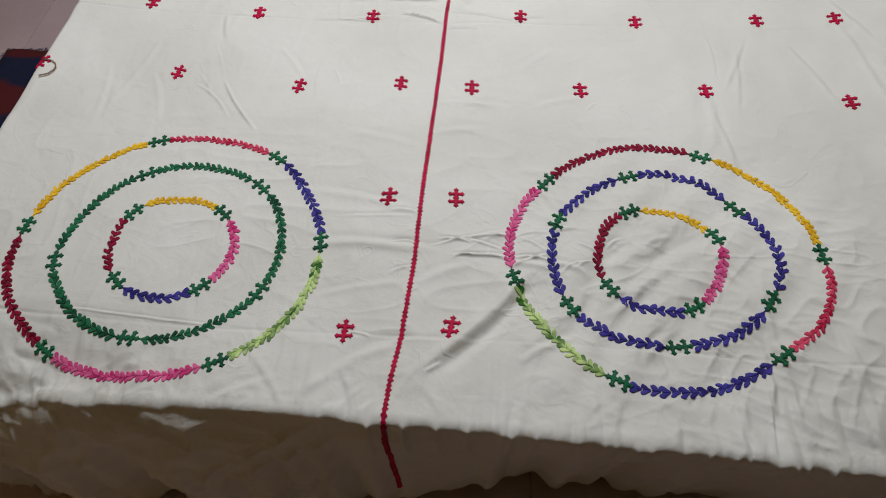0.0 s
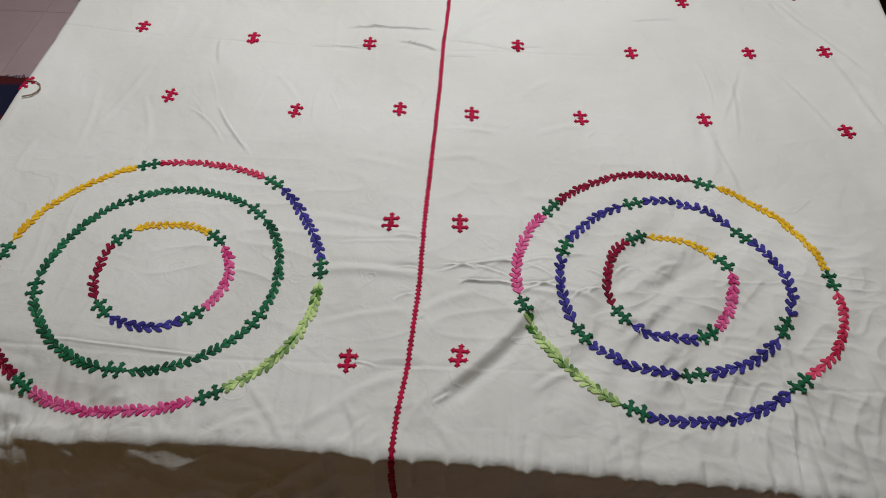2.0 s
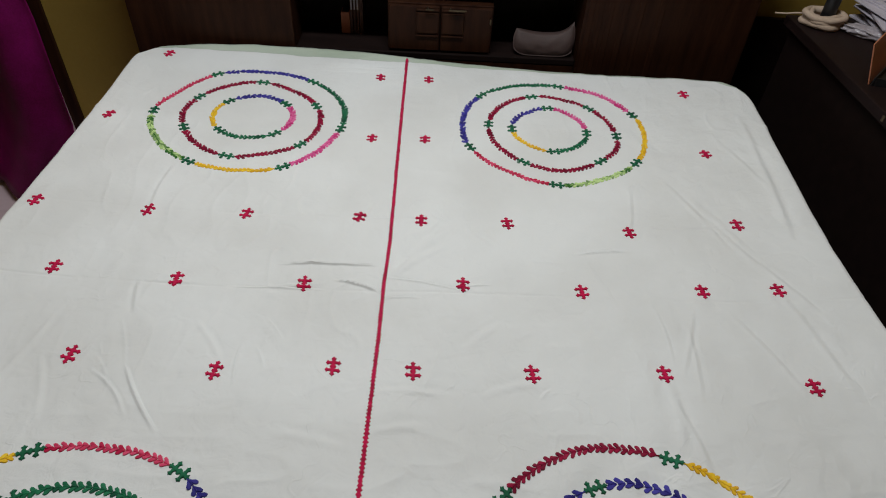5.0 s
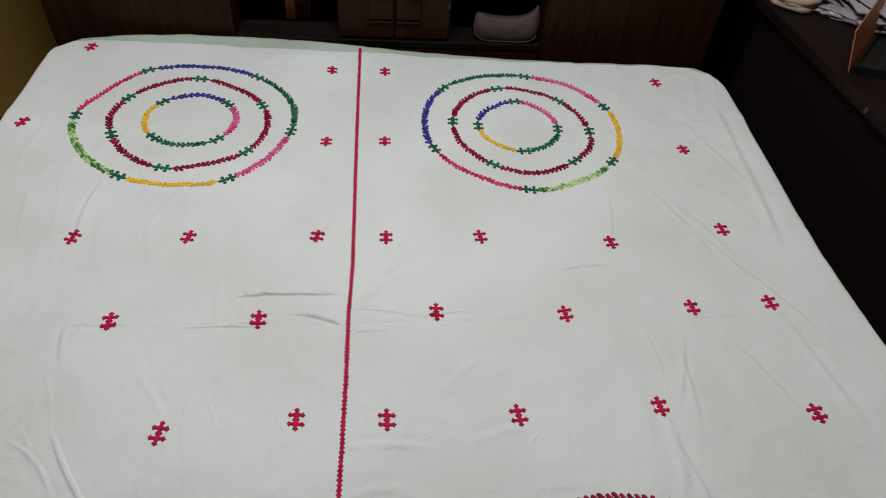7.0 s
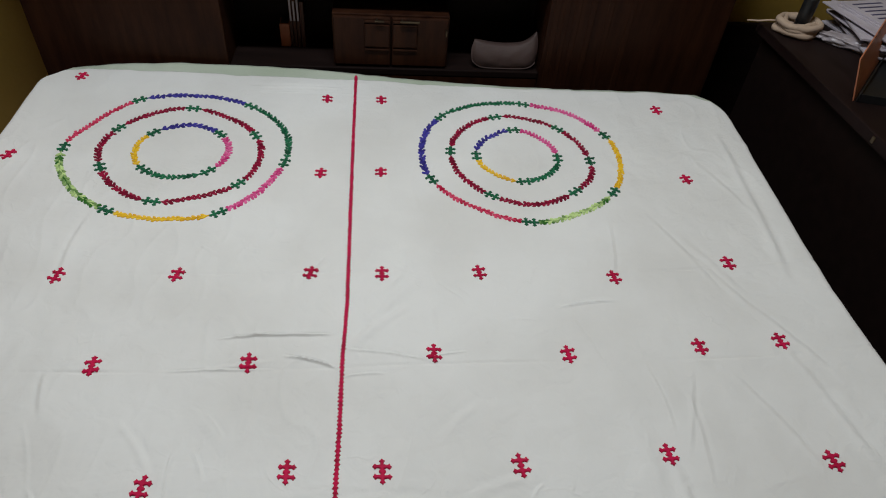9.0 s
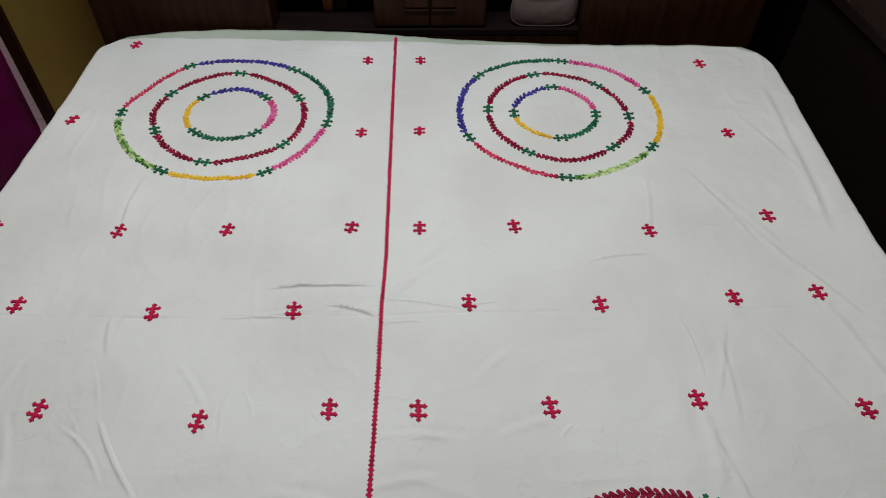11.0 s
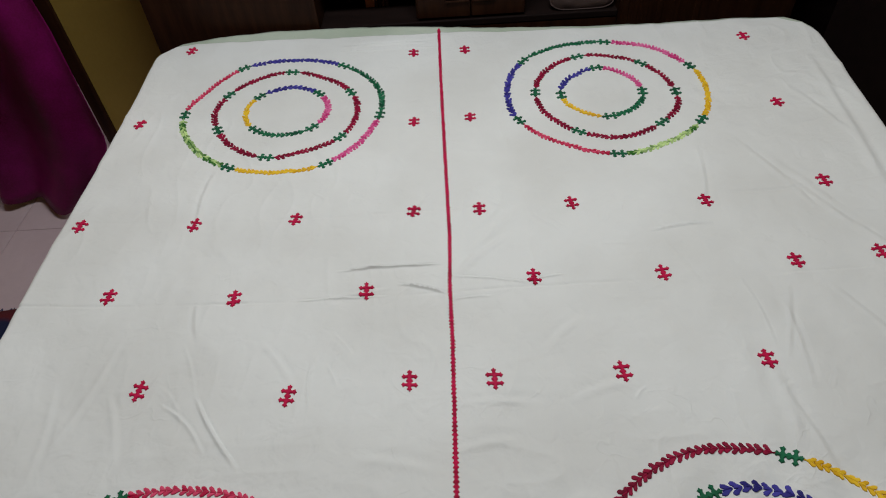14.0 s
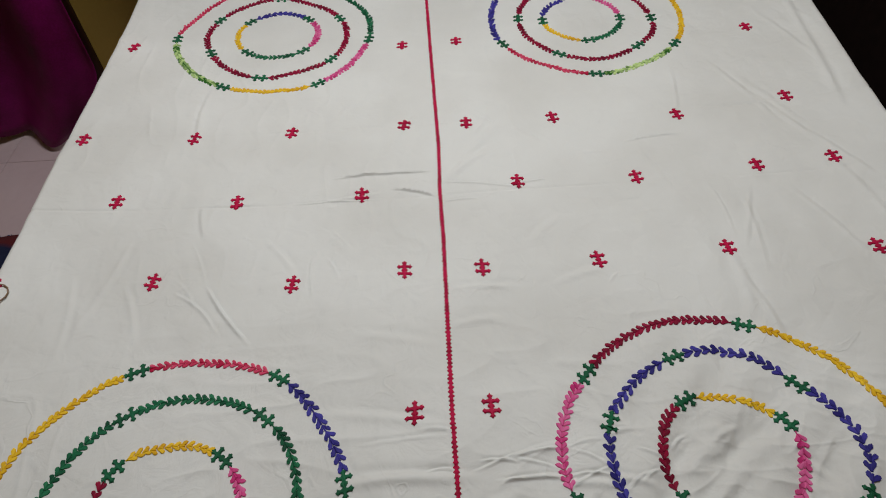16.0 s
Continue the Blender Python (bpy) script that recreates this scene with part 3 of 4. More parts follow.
def sheet_normal(u, v):
    e = 0.002
    a, b = sheet(u + e, v)[0] - sheet(u - e, v)[0], sheet(u, v + e)[0] - sheet(u, v - e)[0]
    n = np.cross(a, b)
    return n / np.linalg.norm(n, axis=-1, keepdims=True)


def far_hem(u):
    return np.interp(u, (-0.92, -0.875, -0.855, -0.835, -0.80, -0.74, -0.65, -0.4, -0.2, 0.0, 0.12, 0.28, 0.45, 0.6, 0.76, 0.88, 0.98, 1.03, 1.06), (1.98, 2.02, 2.06, 2.108, 2.152, 2.172, 2.181, 2.183, 2.172, 2.168, 2.160, 2.147, 2.140, 2.134, 2.118, 2.098, 2.072, 2.02, 1.95)) + 0.002 * np.sin(u * 23)


DROP = 0.52


def foot_drop(u):
    """How far the cloth hangs down at the foot: lowest towards one corner, caught up in an arch at the middle."""
    return np.interp(u, (-0.9, -0.6, -0.38, -0.2, -0.06, 0.03, 0.09, 0.18, 0.3, 0.6, 0.9), (0.515, 0.515, 0.50, 0.48, 0.46, 0.44, 0.43, 0.45, 0.50, 0.515, 0.515)) + 0.003 * np.sin(u * 31)


us = np.concatenate([np.arange(X0 - DROP, X0 - 0.03, 0.016), np.arange(X0 - 0.03, X1 + 0.03, 0.0029), np.arange(X1 + 0.03, X1 + DROP, 0.016)])
vs = np.concatenate([np.arange(Y0 - DROP, Y0 - 0.04, 0.008), np.arange(Y0 - 0.04, 1.90, 0.0029), 1.90 + 0.055 * np.linspace(0.01, 1.0, 90)])
vs = np.concatenate([vs, np.arange(1.12, 1.23, 0.0029) + 0.00145, np.arange(0.365, 0.39, 0.0029) + 0.00145, np.arange(0.50, 0.58, 0.0029) + 0.00145])
vs = np.unique(np.round(vs, 5))
UU, VV = np.meshgrid(us, vs)
hem = far_hem(UU)
VV = np.where(VV > 1.90, 1.90 + (VV - 1.90) / 0.055 * (hem - 1.90), VV)
VV = np.where(VV < Y0 - 0.04, Y0 - 0.04 - (Y0 - 0.04 - VV) * foot_drop(UU) / DROP, VV)
places, over_rim = sheet(UU, VV)
cols = len(us)
keep = over_rim < DROP - 0.01
ids = np.arange(places.shape[0] * cols).reshape(-1, cols)
whole = keep[:-1, :-1] & keep[:-1, 1:] & keep[1:, :-1] & keep[1:, 1:]
faces = np.stack([ids[:-1, :-1], ids[:-1, 1:], ids[1:, 1:], ids[1:, :-1]], -1)[whole]
bedspread = thing("bedspread", "creased off-white cotton bedspread embroidered with coloured rings and red crosses", "bedspread")
used = np.unique(faces)
index = np.full(places.shape[0] * cols, -1)
index[used] = np.arange(len(used))
cloth = mesh_object("cloth", places.reshape(-1, 3)[used], index[faces], COTTON, bedspread, smooth=True)
cloth.modifiers.new("thickness", "SOLIDIFY").thickness = 0.0012
cloth.modifiers["thickness"].offset = -1


# ---- embroidery ----
class Stitches:
    """Collects raised satin stitches in the plane of the cloth."""

    def __init__(self):
        self.flat, self.faces = [], []

    def pad(self, outline, ridge, low=0.0004, high=0.0019):
        """A padded stitch: an outline with a raised ridge of two points."""
        k, n = len(self.flat), len(outline)
        self.flat += [(x, y, -0.0006) for x, y in outline] + [(x * 0.9 + cx * 0.1, y * 0.9 + cy * 0.1, low + 0.0006) for (x, y), (cx, cy) in ((p, ridge[0]) for p in outline)]
        self.flat += [(x, y, high) for x, y in ridge]
        half = n // 2
        for i in range(n):
            j = (i + 1) % n
            self.faces.append((k + i, k + j, k + n + j, k + n + i))
            self.faces.append((k + n + i, k + n + j, k + 2 * n + (0 if i < half else 1)))
        self.faces.append((k + n + half, k + 2 * n + 1, k + 2 * n))
        self.faces.append((k + n, k + 2 * n, k + 2 * n + 1))

    def leaf(self, x, y, way, length, width, side=1):
        """One of a pair of leaves: rooted on the stem, leaning out to a blunt, barbed tip."""
        ca, sa = math.cos(way), math.sin(way)
        jag = [random.uniform(-0.06, 0.06) for _ in range(8)]
        shape = [(0.72, 0.12), (0.98, 0.42), (1.02, 0.76), (0.81, 1.0), (0.54, 0.87), (0.32, 0.49), (0.0, 0.13), (0.08, -0.02)]
        shape = [(a + j, b + j) for (a, b), j in zip(shape, jag)]
        out = [(x + ca * a * length - sa * b * width * side, y + sa * a * length + ca * b * width * side) for a, b in shape]
        out = out if side > 0 else [out[0]] + out[:0:-1]
        ridge = [(x + ca * a * length - sa * b * width * side, y + sa * a * length + ca * b * width * side) for a, b in ((0.80, 0.68), (0.36, 0.28))]
        self.pad(out, ridge, 0.0003, 0.0013)

    def bar(self, x0, y0, x1, y1, width):
        dx, dy = x1 - x0, y1 - y0
        n = math.hypot(dx, dy)
        dx, dy = dx / n, dy / n
        w = width / 2
        out = [(x0 - dy * w, y0 + dx * w), (x0 + dy * w, y0 - dx * w), (x1 + dy * w, y1 - dx * w), (x1 - dy * w, y1 + dx * w)]
        self.pad(out, [(x0 * 0.7 + x1 * 0.3, y0 * 0.7 + y1 * 0.3), (x0 * 0.3 + x1 * 0.7, y0 * 0.3 + y1 * 0.7)])

    def diamond(self, x, y, angle, size):
        out = [(x + size * f * math.cos(angle + a), y + size * f * math.sin(angle + a)) for a, f in ((0, 1.15), (math.pi / 2, 1), (math.pi, 0.8), (-math.pi / 2, 1))]
        self.pad(out, [(x + 0.2 * size * math.cos(angle), y + 0.2 * size * math.sin(angle)), (x - 0.2 * size * math.cos(angle), y - 0.2 * size * math.sin(angle))])

    def done(self, name, material, label=""):
        flat = np.array(self.flat)
        flat[:, 2] += np.where(flat[:, 2] > 0, 0.0013, 0)
        top = sheet(flat[:, 0], flat[:, 1])[0] + sheet_normal(flat[:, 0], flat[:, 1]) * flat[:, 2:3]
        return mesh_object(name, top, self.faces, FLOSS[material], bedspread, label)


def double_cross(x, y, angle, colour, length=0.043, width=0.030, apart=0.185, label="", t=0.0050):
    """Two crosses in a row on one spine, each arm ending in a small trefoil, worked as one padded piece."""
    h, b, w = length / 2, width / 2, 0.0028
    row = length * apart
    quarter = [((h, 0.0006), (h - t, 0)), ((h - t * 0.42, t * 0.34), (h - t, 0)), ((h - t * 0.74, t * 1.0), (h - t, 0)), ((h - t * 1.20, t * 0.66), (h - t, 0)), ((h - t * 1.6, w * 0.85), (h - t, 0)), ((row + w * 1.25, w * 1.25), (row, 0))]
    quarter += [((row + w * 0.85, b - t * 1.6), (row, b - t)), ((row + t * 0.66, b - t * 1.20), (row, b - t)), ((row + t * 1.0, b - t * 0.74), (row, b - t)), ((row + t * 0.40, b - t * 0.42), (row, b - t)), ((row, b), (row, b - t))]
    quarter += [((row - t * 0.40, b - t * 0.42), (row, b - t)), ((row - t * 1.0, b - t * 0.74), (row, b - t)), ((row - t * 0.66, b - t * 1.20), (row, b - t)), ((row - w * 0.85, b - t * 1.6), (row, b - t)), ((row - w * 1.25, w * 1.25), (row, 0)), ((row * 0.46, w * 0.9), (0, 0)), ((row * 0.16, w * 2.1), (0, 0))]
    turn = [((-p[0], p[1]), (-c[0], c[1])) for p, c in quarter[::-1]]
    half = quarter + turn
    outline = half + [((p[0], -p[1]), (c[0], -c[1])) for p, c in half[::-1]]
    ca, sa = math.cos(angle), math.sin(angle)
    shear = random.uniform(-0.12, 0.12)
    s = Stitches()
    n = len(outline)
    for shrink, lift in ((0.0, -0.0006), (0.10, 0.0010), (0.42, 0.0019)):
        for (a, c), (ka, kc) in outline:
            a, c = a + random.uniform(-0.0005, 0.0005) + shear * c, c + random.uniform(-0.0005, 0.0005)
            a, c = a * (1 - shrink) + ka * shrink, c * (1 - shrink) + kc * shrink
            s.flat.append((x + ca * a - sa * c, y + sa * a + ca * c, lift))
    for k in range(2):
        for i in range(n):
            m = (i + 1) % n
            s.faces.append((k * n + i, k * n + n + i, k * n + n + m, k * n + m))
    s.faces.append(tuple(range(2 * n, 3 * n))[::-1])
    return s.done("cross_motif", colour, label)


def leaf_chain(points, colour, length=0.0135, width=0.0112, step=0.0110, flip=False, label="", leads=()):
    """A chain of leaf pairs along a smooth line of points, with thin stems that lead to it."""
    pts = np.array(points if not flip else points[::-1])
    gaps = np.hypot(*np.diff(pts, axis=0).T)
    run = np.concatenate([[0], np.cumsum(gaps)])
    count = max(3, int(round((run[-1] - length * 0.6) / step)))
    s = Stitches()
    for i in range(count):
        a = (run[-1] - length * 0.75) * i / (count - 1) if count > 1 else 0
        x, y = np.interp(a, run, pts[:, 0]), np.interp(a, run, pts[:, 1])
        x2, y2 = np.interp(a + 0.004, run, pts[:, 0]), np.interp(a + 0.004, run, pts[:, 1])
        way = math.atan2(y2 - y, x2 - x) + random.gauss(0, 0.06)
        size = random.uniform(0.88, 1.12)
        for side in (-1, 1):
            s.leaf(x, y, way + random.gauss(0, 0.06), length * size, width * random.uniform(0.85, 1.12), side)
        s.bar(x, y, x + step * math.cos(way), y + step * math.sin(way), min(0.0030, width * 0.34))
    for (x0, y0), (x1, y1) in leads:
        s.bar(x0, y0, x1, y1, 0.0018)
    return s.done("leaf_chain", colour, label)


def ring(cx, cy, knots, colours, cross="bottle", flips=()):
    """One ring: crosses at every other knot (degrees, millimetres), leaf chains between them."""
    ang = np.radians([k[0] for k in knots])
    ang = np.unwrap(ang)
    rad = np.array([k[1] for k in knots]) / 1000
    n = len(knots)
    full = np.concatenate([ang - 2 * math.pi * np.sign(ang[-1] - ang[0]), ang, ang + 2 * math.pi * np.sign(ang[-1] - ang[0])])
    fr = np.tile(rad, 3)

    def radius(i, t):
        k = n + i
        p0, p1, p2, p3 = fr[k - 1], fr[k], fr[k + 1], fr[k + 2]
        return 0.5 * (2 * p1 + (p2 - p0) * t + (2 * p0 - 5 * p1 + 4 * p2 - p3) * t * t + (3 * p1 - p0 - 3 * p2 + p3) * t ** 3)

    def point(q):
        i = int(math.floor(q))
        t = q - i
        k = n + i
        a = full[k] * (1 - t) + full[k + 1] * t
        r = radius(i, t)
        return cx + r * math.cos(a), cy + r * math.sin(a)

    for c in range(n // 2):
        x, y = point(2 * c)
        a, b = point(2 * c - 0.15), point(2 * c + 0.15)
        double_cross(x, y, math.atan2(b[1] - a[1], b[0] - a[0]), cross, 0.044 * random.uniform(0.95, 1.05), 0.029, 0.215)
        line = [point(2 * c + q) for q in np.linspace(0, 2, 61)]
        pts = np.array(line)
        run = np.concatenate([[0], np.cumsum(np.hypot(*np.diff(pts, axis=0).T))])
        inside = (run > 0.0220) & (run < run[-1] - 0.0215)
        line = pts[inside]
        leaf_chain(line, colours[c], *LEAF_SIZES.get(colours[c], (0.0135, 0.0093, 0.0108)), flip=c in flips, leads=((pts[np.searchsorted(run, 0.018)], line[1]), (line[-2], pts[np.searchsorted(run, run[-1] - 0.018)])))


# length of a leaf, half-width of a pair and distance between pairs, where they differ from the usual
LEAF_SIZES = {"blue": (0.0165, 0.0098, 0.0132), "pink": (0.0125, 0.0100, 0.0098), "rose": (0.0135, 0.0080, 0.0108), "yellow": (0.0135, 0.0080, 0.0100), "lime": (0.0140, 0.0094, 0.0100)}
RINGS = [
    (-0.434, 0.519, [(112, 253), (85, 247), (55, 257), (30, 256), (5, 268), (-23, 271), (-56, 253), (-87, 240), (-127, 253), (-159, 269), (176, 267), (145, 259)], "rose blue lime pink maroon yellow", (0, 4)),
    (-0.429, 0.518, [(122, 181), (87, 180), (48, 189), (10, 193), (-24, 192), (-53, 181), (-96, 178), (-129, 187), (-166, 198), (161, 187)], "emerald emerald emerald emerald emerald", (0, 2)),
    (-0.430, 0.518, [(144, 111), (98, 100), (47, 105), (-1, 111), (-46, 106), (-93, 103), (-134, 105), (-176, 108)], "yellow pink blue maroon", (2,)),
]
RINGS += [
    (0.422, 0.552, [(143, 246), (103, 243), (68, 239), (34, 251), (3, 260), (-20, 262), (-47, 237), (-80, 240), (-111, 246), (-137, 247), (-166, 257), (171, 260)], "maroon yellow rose blue lime pink", (0,)),
    (0.418, 0.553, [(104, 174), (70, 180), (37, 173), (6, 193), (-26, 183), (-55, 174), (-86, 168), (-115, 177), (-145, 189), (-171, 183), (161, 183), (133, 174)], "blue blue blue blue blue blue", (0, 1, 5)),
    (0.415, 0.547, [(115, 104), (71, 96), (26, 110), (-15, 100), (-62, 102), (-102, 101), (-144, 106), (171, 102)], "yellow pink blue maroon", (2,)),
]
RINGS += [
    (-0.422, 1.805, [(124, 269), (93, 255), (56, 257), (20, 265), (-9, 263), (-36, 264), (-60, 272), (-86, 259), (-114, 256), (-145, 257), (-179, 267), (152, 258)], "blue emerald pink yellow lime rose", (1, 4)),
    (-0.419, 1.801, [(92, 196), (61, 182), (25, 189), (-4, 196), (-38, 201), (-67, 192), (-96, 196), (-124, 186), (-156, 181), (177, 191), (151, 195), (123, 196)], "maroon maroon maroon maroon maroon maroon", (2,)),
    (-0.416, 1.809, [(139, 114), (91, 112), (43, 108), (-4, 112), (-47, 114), (-87, 112), (-131, 110), (-176, 110)], "blue pink emerald yellow", (1,)),
]
RINGS += [
    (0.441, 1.809, [(80, 250), (51, 261), (20, 263), (-11, 258), (-38, 260), (-70, 260), (-95, 270), (-125, 260), (-156, 264), (175, 261), (139, 266), (109, 254)], "pink yellow lime rose blue emerald", (0, 3)),
    (0.437, 1.800, [(103, 191), (76, 189), (47, 185), (20, 182), (-5, 183), (-29, 189), (-52, 185), (-90, 195), (-121, 186), (-151, 181), (173, 183), (130, 189)], "maroon maroon maroon maroon maroon maroon", (1, 4)),
    (0.431, 1.809, [(87, 116), (46, 110), (-6, 106), (-52, 108), (-90, 114), (-128, 109), (-177, 109), (126, 104)], "pink emerald yellow blue", (0,)),
]
for cx, cy, knots, colours, flips in RINGS:
    ring(cx, cy, knots, colours.split(), flips=flips)

# the small red crosses, row by row: x, y and lean in degrees
ROWS_OF_CROSSES = [
    [(-0.097, 0.377, 0), (0.073, 0.395, -8), (-0.060, 0.649, -2), (0.063, 0.653, 3), (-0.846, 0.669, -25), (0.829, 0.652, 6)],
    [(-0.841, 0.944, -25), (-0.551, 0.949, -8), (-0.285, 0.927, -6), (-0.073, 0.945, 0), (0.075, 0.940, 2), (0.296, 0.941, 6), (0.546, 0.950, 3), (0.814, 0.921, 7)],
    [(-0.679, 1.169, -3), (-0.424, 1.152, 2), (-0.161, 1.155, 2), (0.171, 1.168, 0), (0.423, 1.160, 4), (0.680, 1.166, 3), (0.841, 1.169, 4)],
    [(-0.806, 1.368, -8), (-0.558, 1.371, -10), (-0.332, 1.374, -8), (-0.069, 1.375, -6), (0.076, 1.375, 0), (0.280, 1.380, 6), (0.566, 1.358, 8), (0.827, 1.386, 2)],
    [(-0.794, 1.757, -14), (-0.071, 1.722, -2), (0.075, 1.730, 0), (0.842, 1.687, 4), (-0.749, 2.129, -14), (-0.074, 2.062, 0), (0.077, 2.062, 2), (0.866, 2.006, 5)],
]
for row in ROWS_OF_CROSSES:
    for x, y, lean in row:
        double_cross(x, y, math.radians(90 + lean), "crimson", 0.0435 * random.uniform(0.96, 1.04), 0.0310 * random.uniform(0.96, 1.04), 0.195, t=0.0051)

# the long red line down the middle, over the foot edge and down the side
wander = [(-0.28, -0.022), (0.1, -0.018), (0.24, -0.015), (0.29, -0.014), (0.37, -0.005), (0.51, 0.001), (0.655, 0.0), (0.87, 0.003), (1.03, 0.005), (1.15, 0.004), (1.29, 0.008), (1.5, 0.006), (1.9, 0.003), (2.2, 0.003)]
ys = np.arange(-0.13, 2.19, 0.004)
xs = np.interp(ys, [w[0] for w in wander], [w[1] for w in wander])
centre = Stitches()
for y in np.arange(-0.13, 2.185, 0.0078):
    x, x2 = np.interp((y, y + 0.0078), ys, xs)
    size = 0.0052 * random.uniform(0.9, 1.12)
    centre.diamond(x + random.uniform(-0.0005, 0.0005), y, math.pi / 2 + random.gauss(0, 0.12), size)
    centre.bar(x, y, x2, y + 0.0078, 0.0056)
centre.done("centre_line_stitching", "crimson")

# a loose end of thread by one of the crosses
loop = []
for u, v in ((-0.840, 0.946), (-0.832, 0.948), (-0.820, 0.947), (-0.811, 0.941), (-0.806, 0.930), (-0.806, 0.919), (-0.813, 0.908), (-0.828, 0.899)):
    loop.append(Vector(sheet(u, v)[0]) + Vector((0, 0, 0.004)))
mesh_object("loose_thread", *tube(loop, 0.0014, 6), TAN_THREAD, bedspread, "curled loose brown thread end", True)

# ---- the bed under it ----
bed = thing("bed", "dark wooden double bed with a mattress under a pale green sheet", "bed")


def rounded_slab(x0, x1, y0, y1, z0, z1, corner, rim):
    """A slab with rounded corners in plan and a soft top rim."""
    ring_pts = []
    for cx, cy, a0 in ((x1 - corner, y1 - corner, 0), (x0 + corner, y1 - corner, 90), (x0 + corner, y0 + corner, 180), (x1 - corner, y0 + corner, 270)):
        for i in range(9):
            a = math.radians(a0 + 90 * i / 8)
            ring_pts.append((cx, cy, math.cos(a), math.sin(a)))
    levels = [(0, z0)] + [(rim * (1 - math.cos(math.radians(a))), z1 - rim + rim * math.sin(math.radians(a))) for a in range(0, 91, 15)]
    verts, quads = [], []
    n = len(ring_pts)
    for inset, z in levels:
        verts += [(cx + (corner - inset) * nx, cy + (corner - inset) * ny, z) for cx, cy, nx, ny in ring_pts]
    for k in range(len(levels) - 1):
        for i in range(n):
            j = (i + 1) % n
            quads.append((k * n + i, k * n + j, (k + 1) * n + j, (k + 1) * n + i))
    quads += [tuple(range(n))[::-1], tuple(range((len(levels) - 1) * n, len(levels) * n))]
    return verts, quads


mesh_object("mattress", *rounded_slab(X0 + 0.07, X1 - 0.07, Y0 + 0.16, 2.08, 0.30, 0.532, 0.10, 0.06), MATTRESS, bed, "", True)
# solid black box added so the gap under the hem looks fully shaded
bm = bmesh.new()
span(X0 + 0.13, X1 - 0.14, Y0 + 0.155, 2.238, 0.0, 0.299, 0.004, bm)
part("bed_base", bm, BLACK_WOOD, bed)

# pale green sheet that shows past the far hem of the bedspread
green_u = np.linspace(-0.82, 1.048, 120)
strip, strip_faces = [], []
for r, q in enumerate(np.linspace(0, 1, 9)):
    edge = np.interp(green_u, (-0.82, -0.785, -0.69, -0.51, -0.35, -0.12, 0.0, 0.23, 0.43, 0.6, 0.76, 0.9, 1.0, 1.03, 1.048), (2.13, 2.178, 2.212, 2.233, 2.234, 2.222, 2.205, 2.177, 2.156, 2.146, 2.129, 2.106, 2.07, 2.035, 1.995))
    yy = edge - 0.07 + 0.07 * q
    zz = bed_height(green_u, yy) - 0.004 + (0.004 + 0.004 * np.exp(-((green_u + 0.4) / 0.3) ** 2)) * q ** 4 - 0.03 * max(0, q - 0.9)
    strip += list(zip(green_u, yy, zz))
for r in range(8):
    for c in range(119):
        strip_faces.append((r * 120 + c, r * 120 + c + 1, (r + 1) * 120 + c + 1, (r + 1) * 120 + c))
under = mesh_object("under_sheet", strip, strip_faces, GREEN_SHEET, None, "", True)
tagged(under, "pale green cotton sheet showing past the bedspread's far hem", "bed sheet")
under.modifiers.new("thickness", "SOLIDIFY").thickness = 0.002

# ---- the storage headboard ----
HB_Y, HB_B, HB_TOP = 2.252, 2.452, 1.12
HX0, HX1 = -0.905, 1.125
headboard = thing("headboard", "dark polished wooden storage headboard with open shelves and a small cupboard", "headboard")
# blacker than the front panels: the recess's shade is put into its colour
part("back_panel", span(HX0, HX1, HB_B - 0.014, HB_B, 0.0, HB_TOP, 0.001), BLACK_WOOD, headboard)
for x0, x1 in ((HX0, -0.375), (0.57, HX1)):
    bm = span(x0, x1, HB_Y, HB_Y + 0.03, 0.0, HB_TOP - 0.026, 0.003)
    part("side_panel", bm, DARK_WOOD, headboard)
for k, fx in enumerate((0.592, 0.622, 0.654, 0.700, 0.752, 0.818)):
    part("flute", span(fx - 0.009, fx + 0.009, HB_Y - 0.002, HB_Y + 0.002, 0.30, HB_TOP - 0.06 - 0.02 * k, 0.0018), DARK_WOOD, headboard)
for x in (HX0 + 0.012, -0.387, 0.582, HX1 - 0.012):
    part("divider", span(x - 0.011, x + 0.011, HB_Y + 0.031, HB_B - 0.015, 0.0, HB_TOP - 0.026, 0.002), DARK_WOOD, headboard)
part("top_board", span(HX0 - 0.01, HX1 + 0.01, HB_Y - 0.012, HB_B, HB_TOP - 0.025, HB_TOP, 0.004), DARK_WOOD, headboard)
# lower shelf also in the blacker wood, for the shade under the cupboard
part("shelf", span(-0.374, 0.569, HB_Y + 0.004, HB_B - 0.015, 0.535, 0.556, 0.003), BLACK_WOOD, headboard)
part("shelf", span(-0.374, 0.569, HB_Y + 0.004, HB_B - 0.015, 0.84, 0.86, 0.003), DARK_WOOD, headboard)
part("lower_panel", span(-0.374, 0.569, HB_Y + 0.006, HB_Y + 0.028, 0.0, 0.534, 0.002), DARK_WOOD, headboard)
cupboard = part("cupboard", span(-0.066, 0.280, HB_Y + 0.026, HB_B - 0.016, 0.557, 0.716, 0.003), DARK_WOOD, headboard)
for x0, x1 in ((-0.062, 0.105), (0.109, 0.276)):
    part("cupboard_door", span(x0, x1, HB_Y + 0.010, HB_Y + 0.025, 0.562, 0.712, 0.004), DARK_WOOD, cupboard)
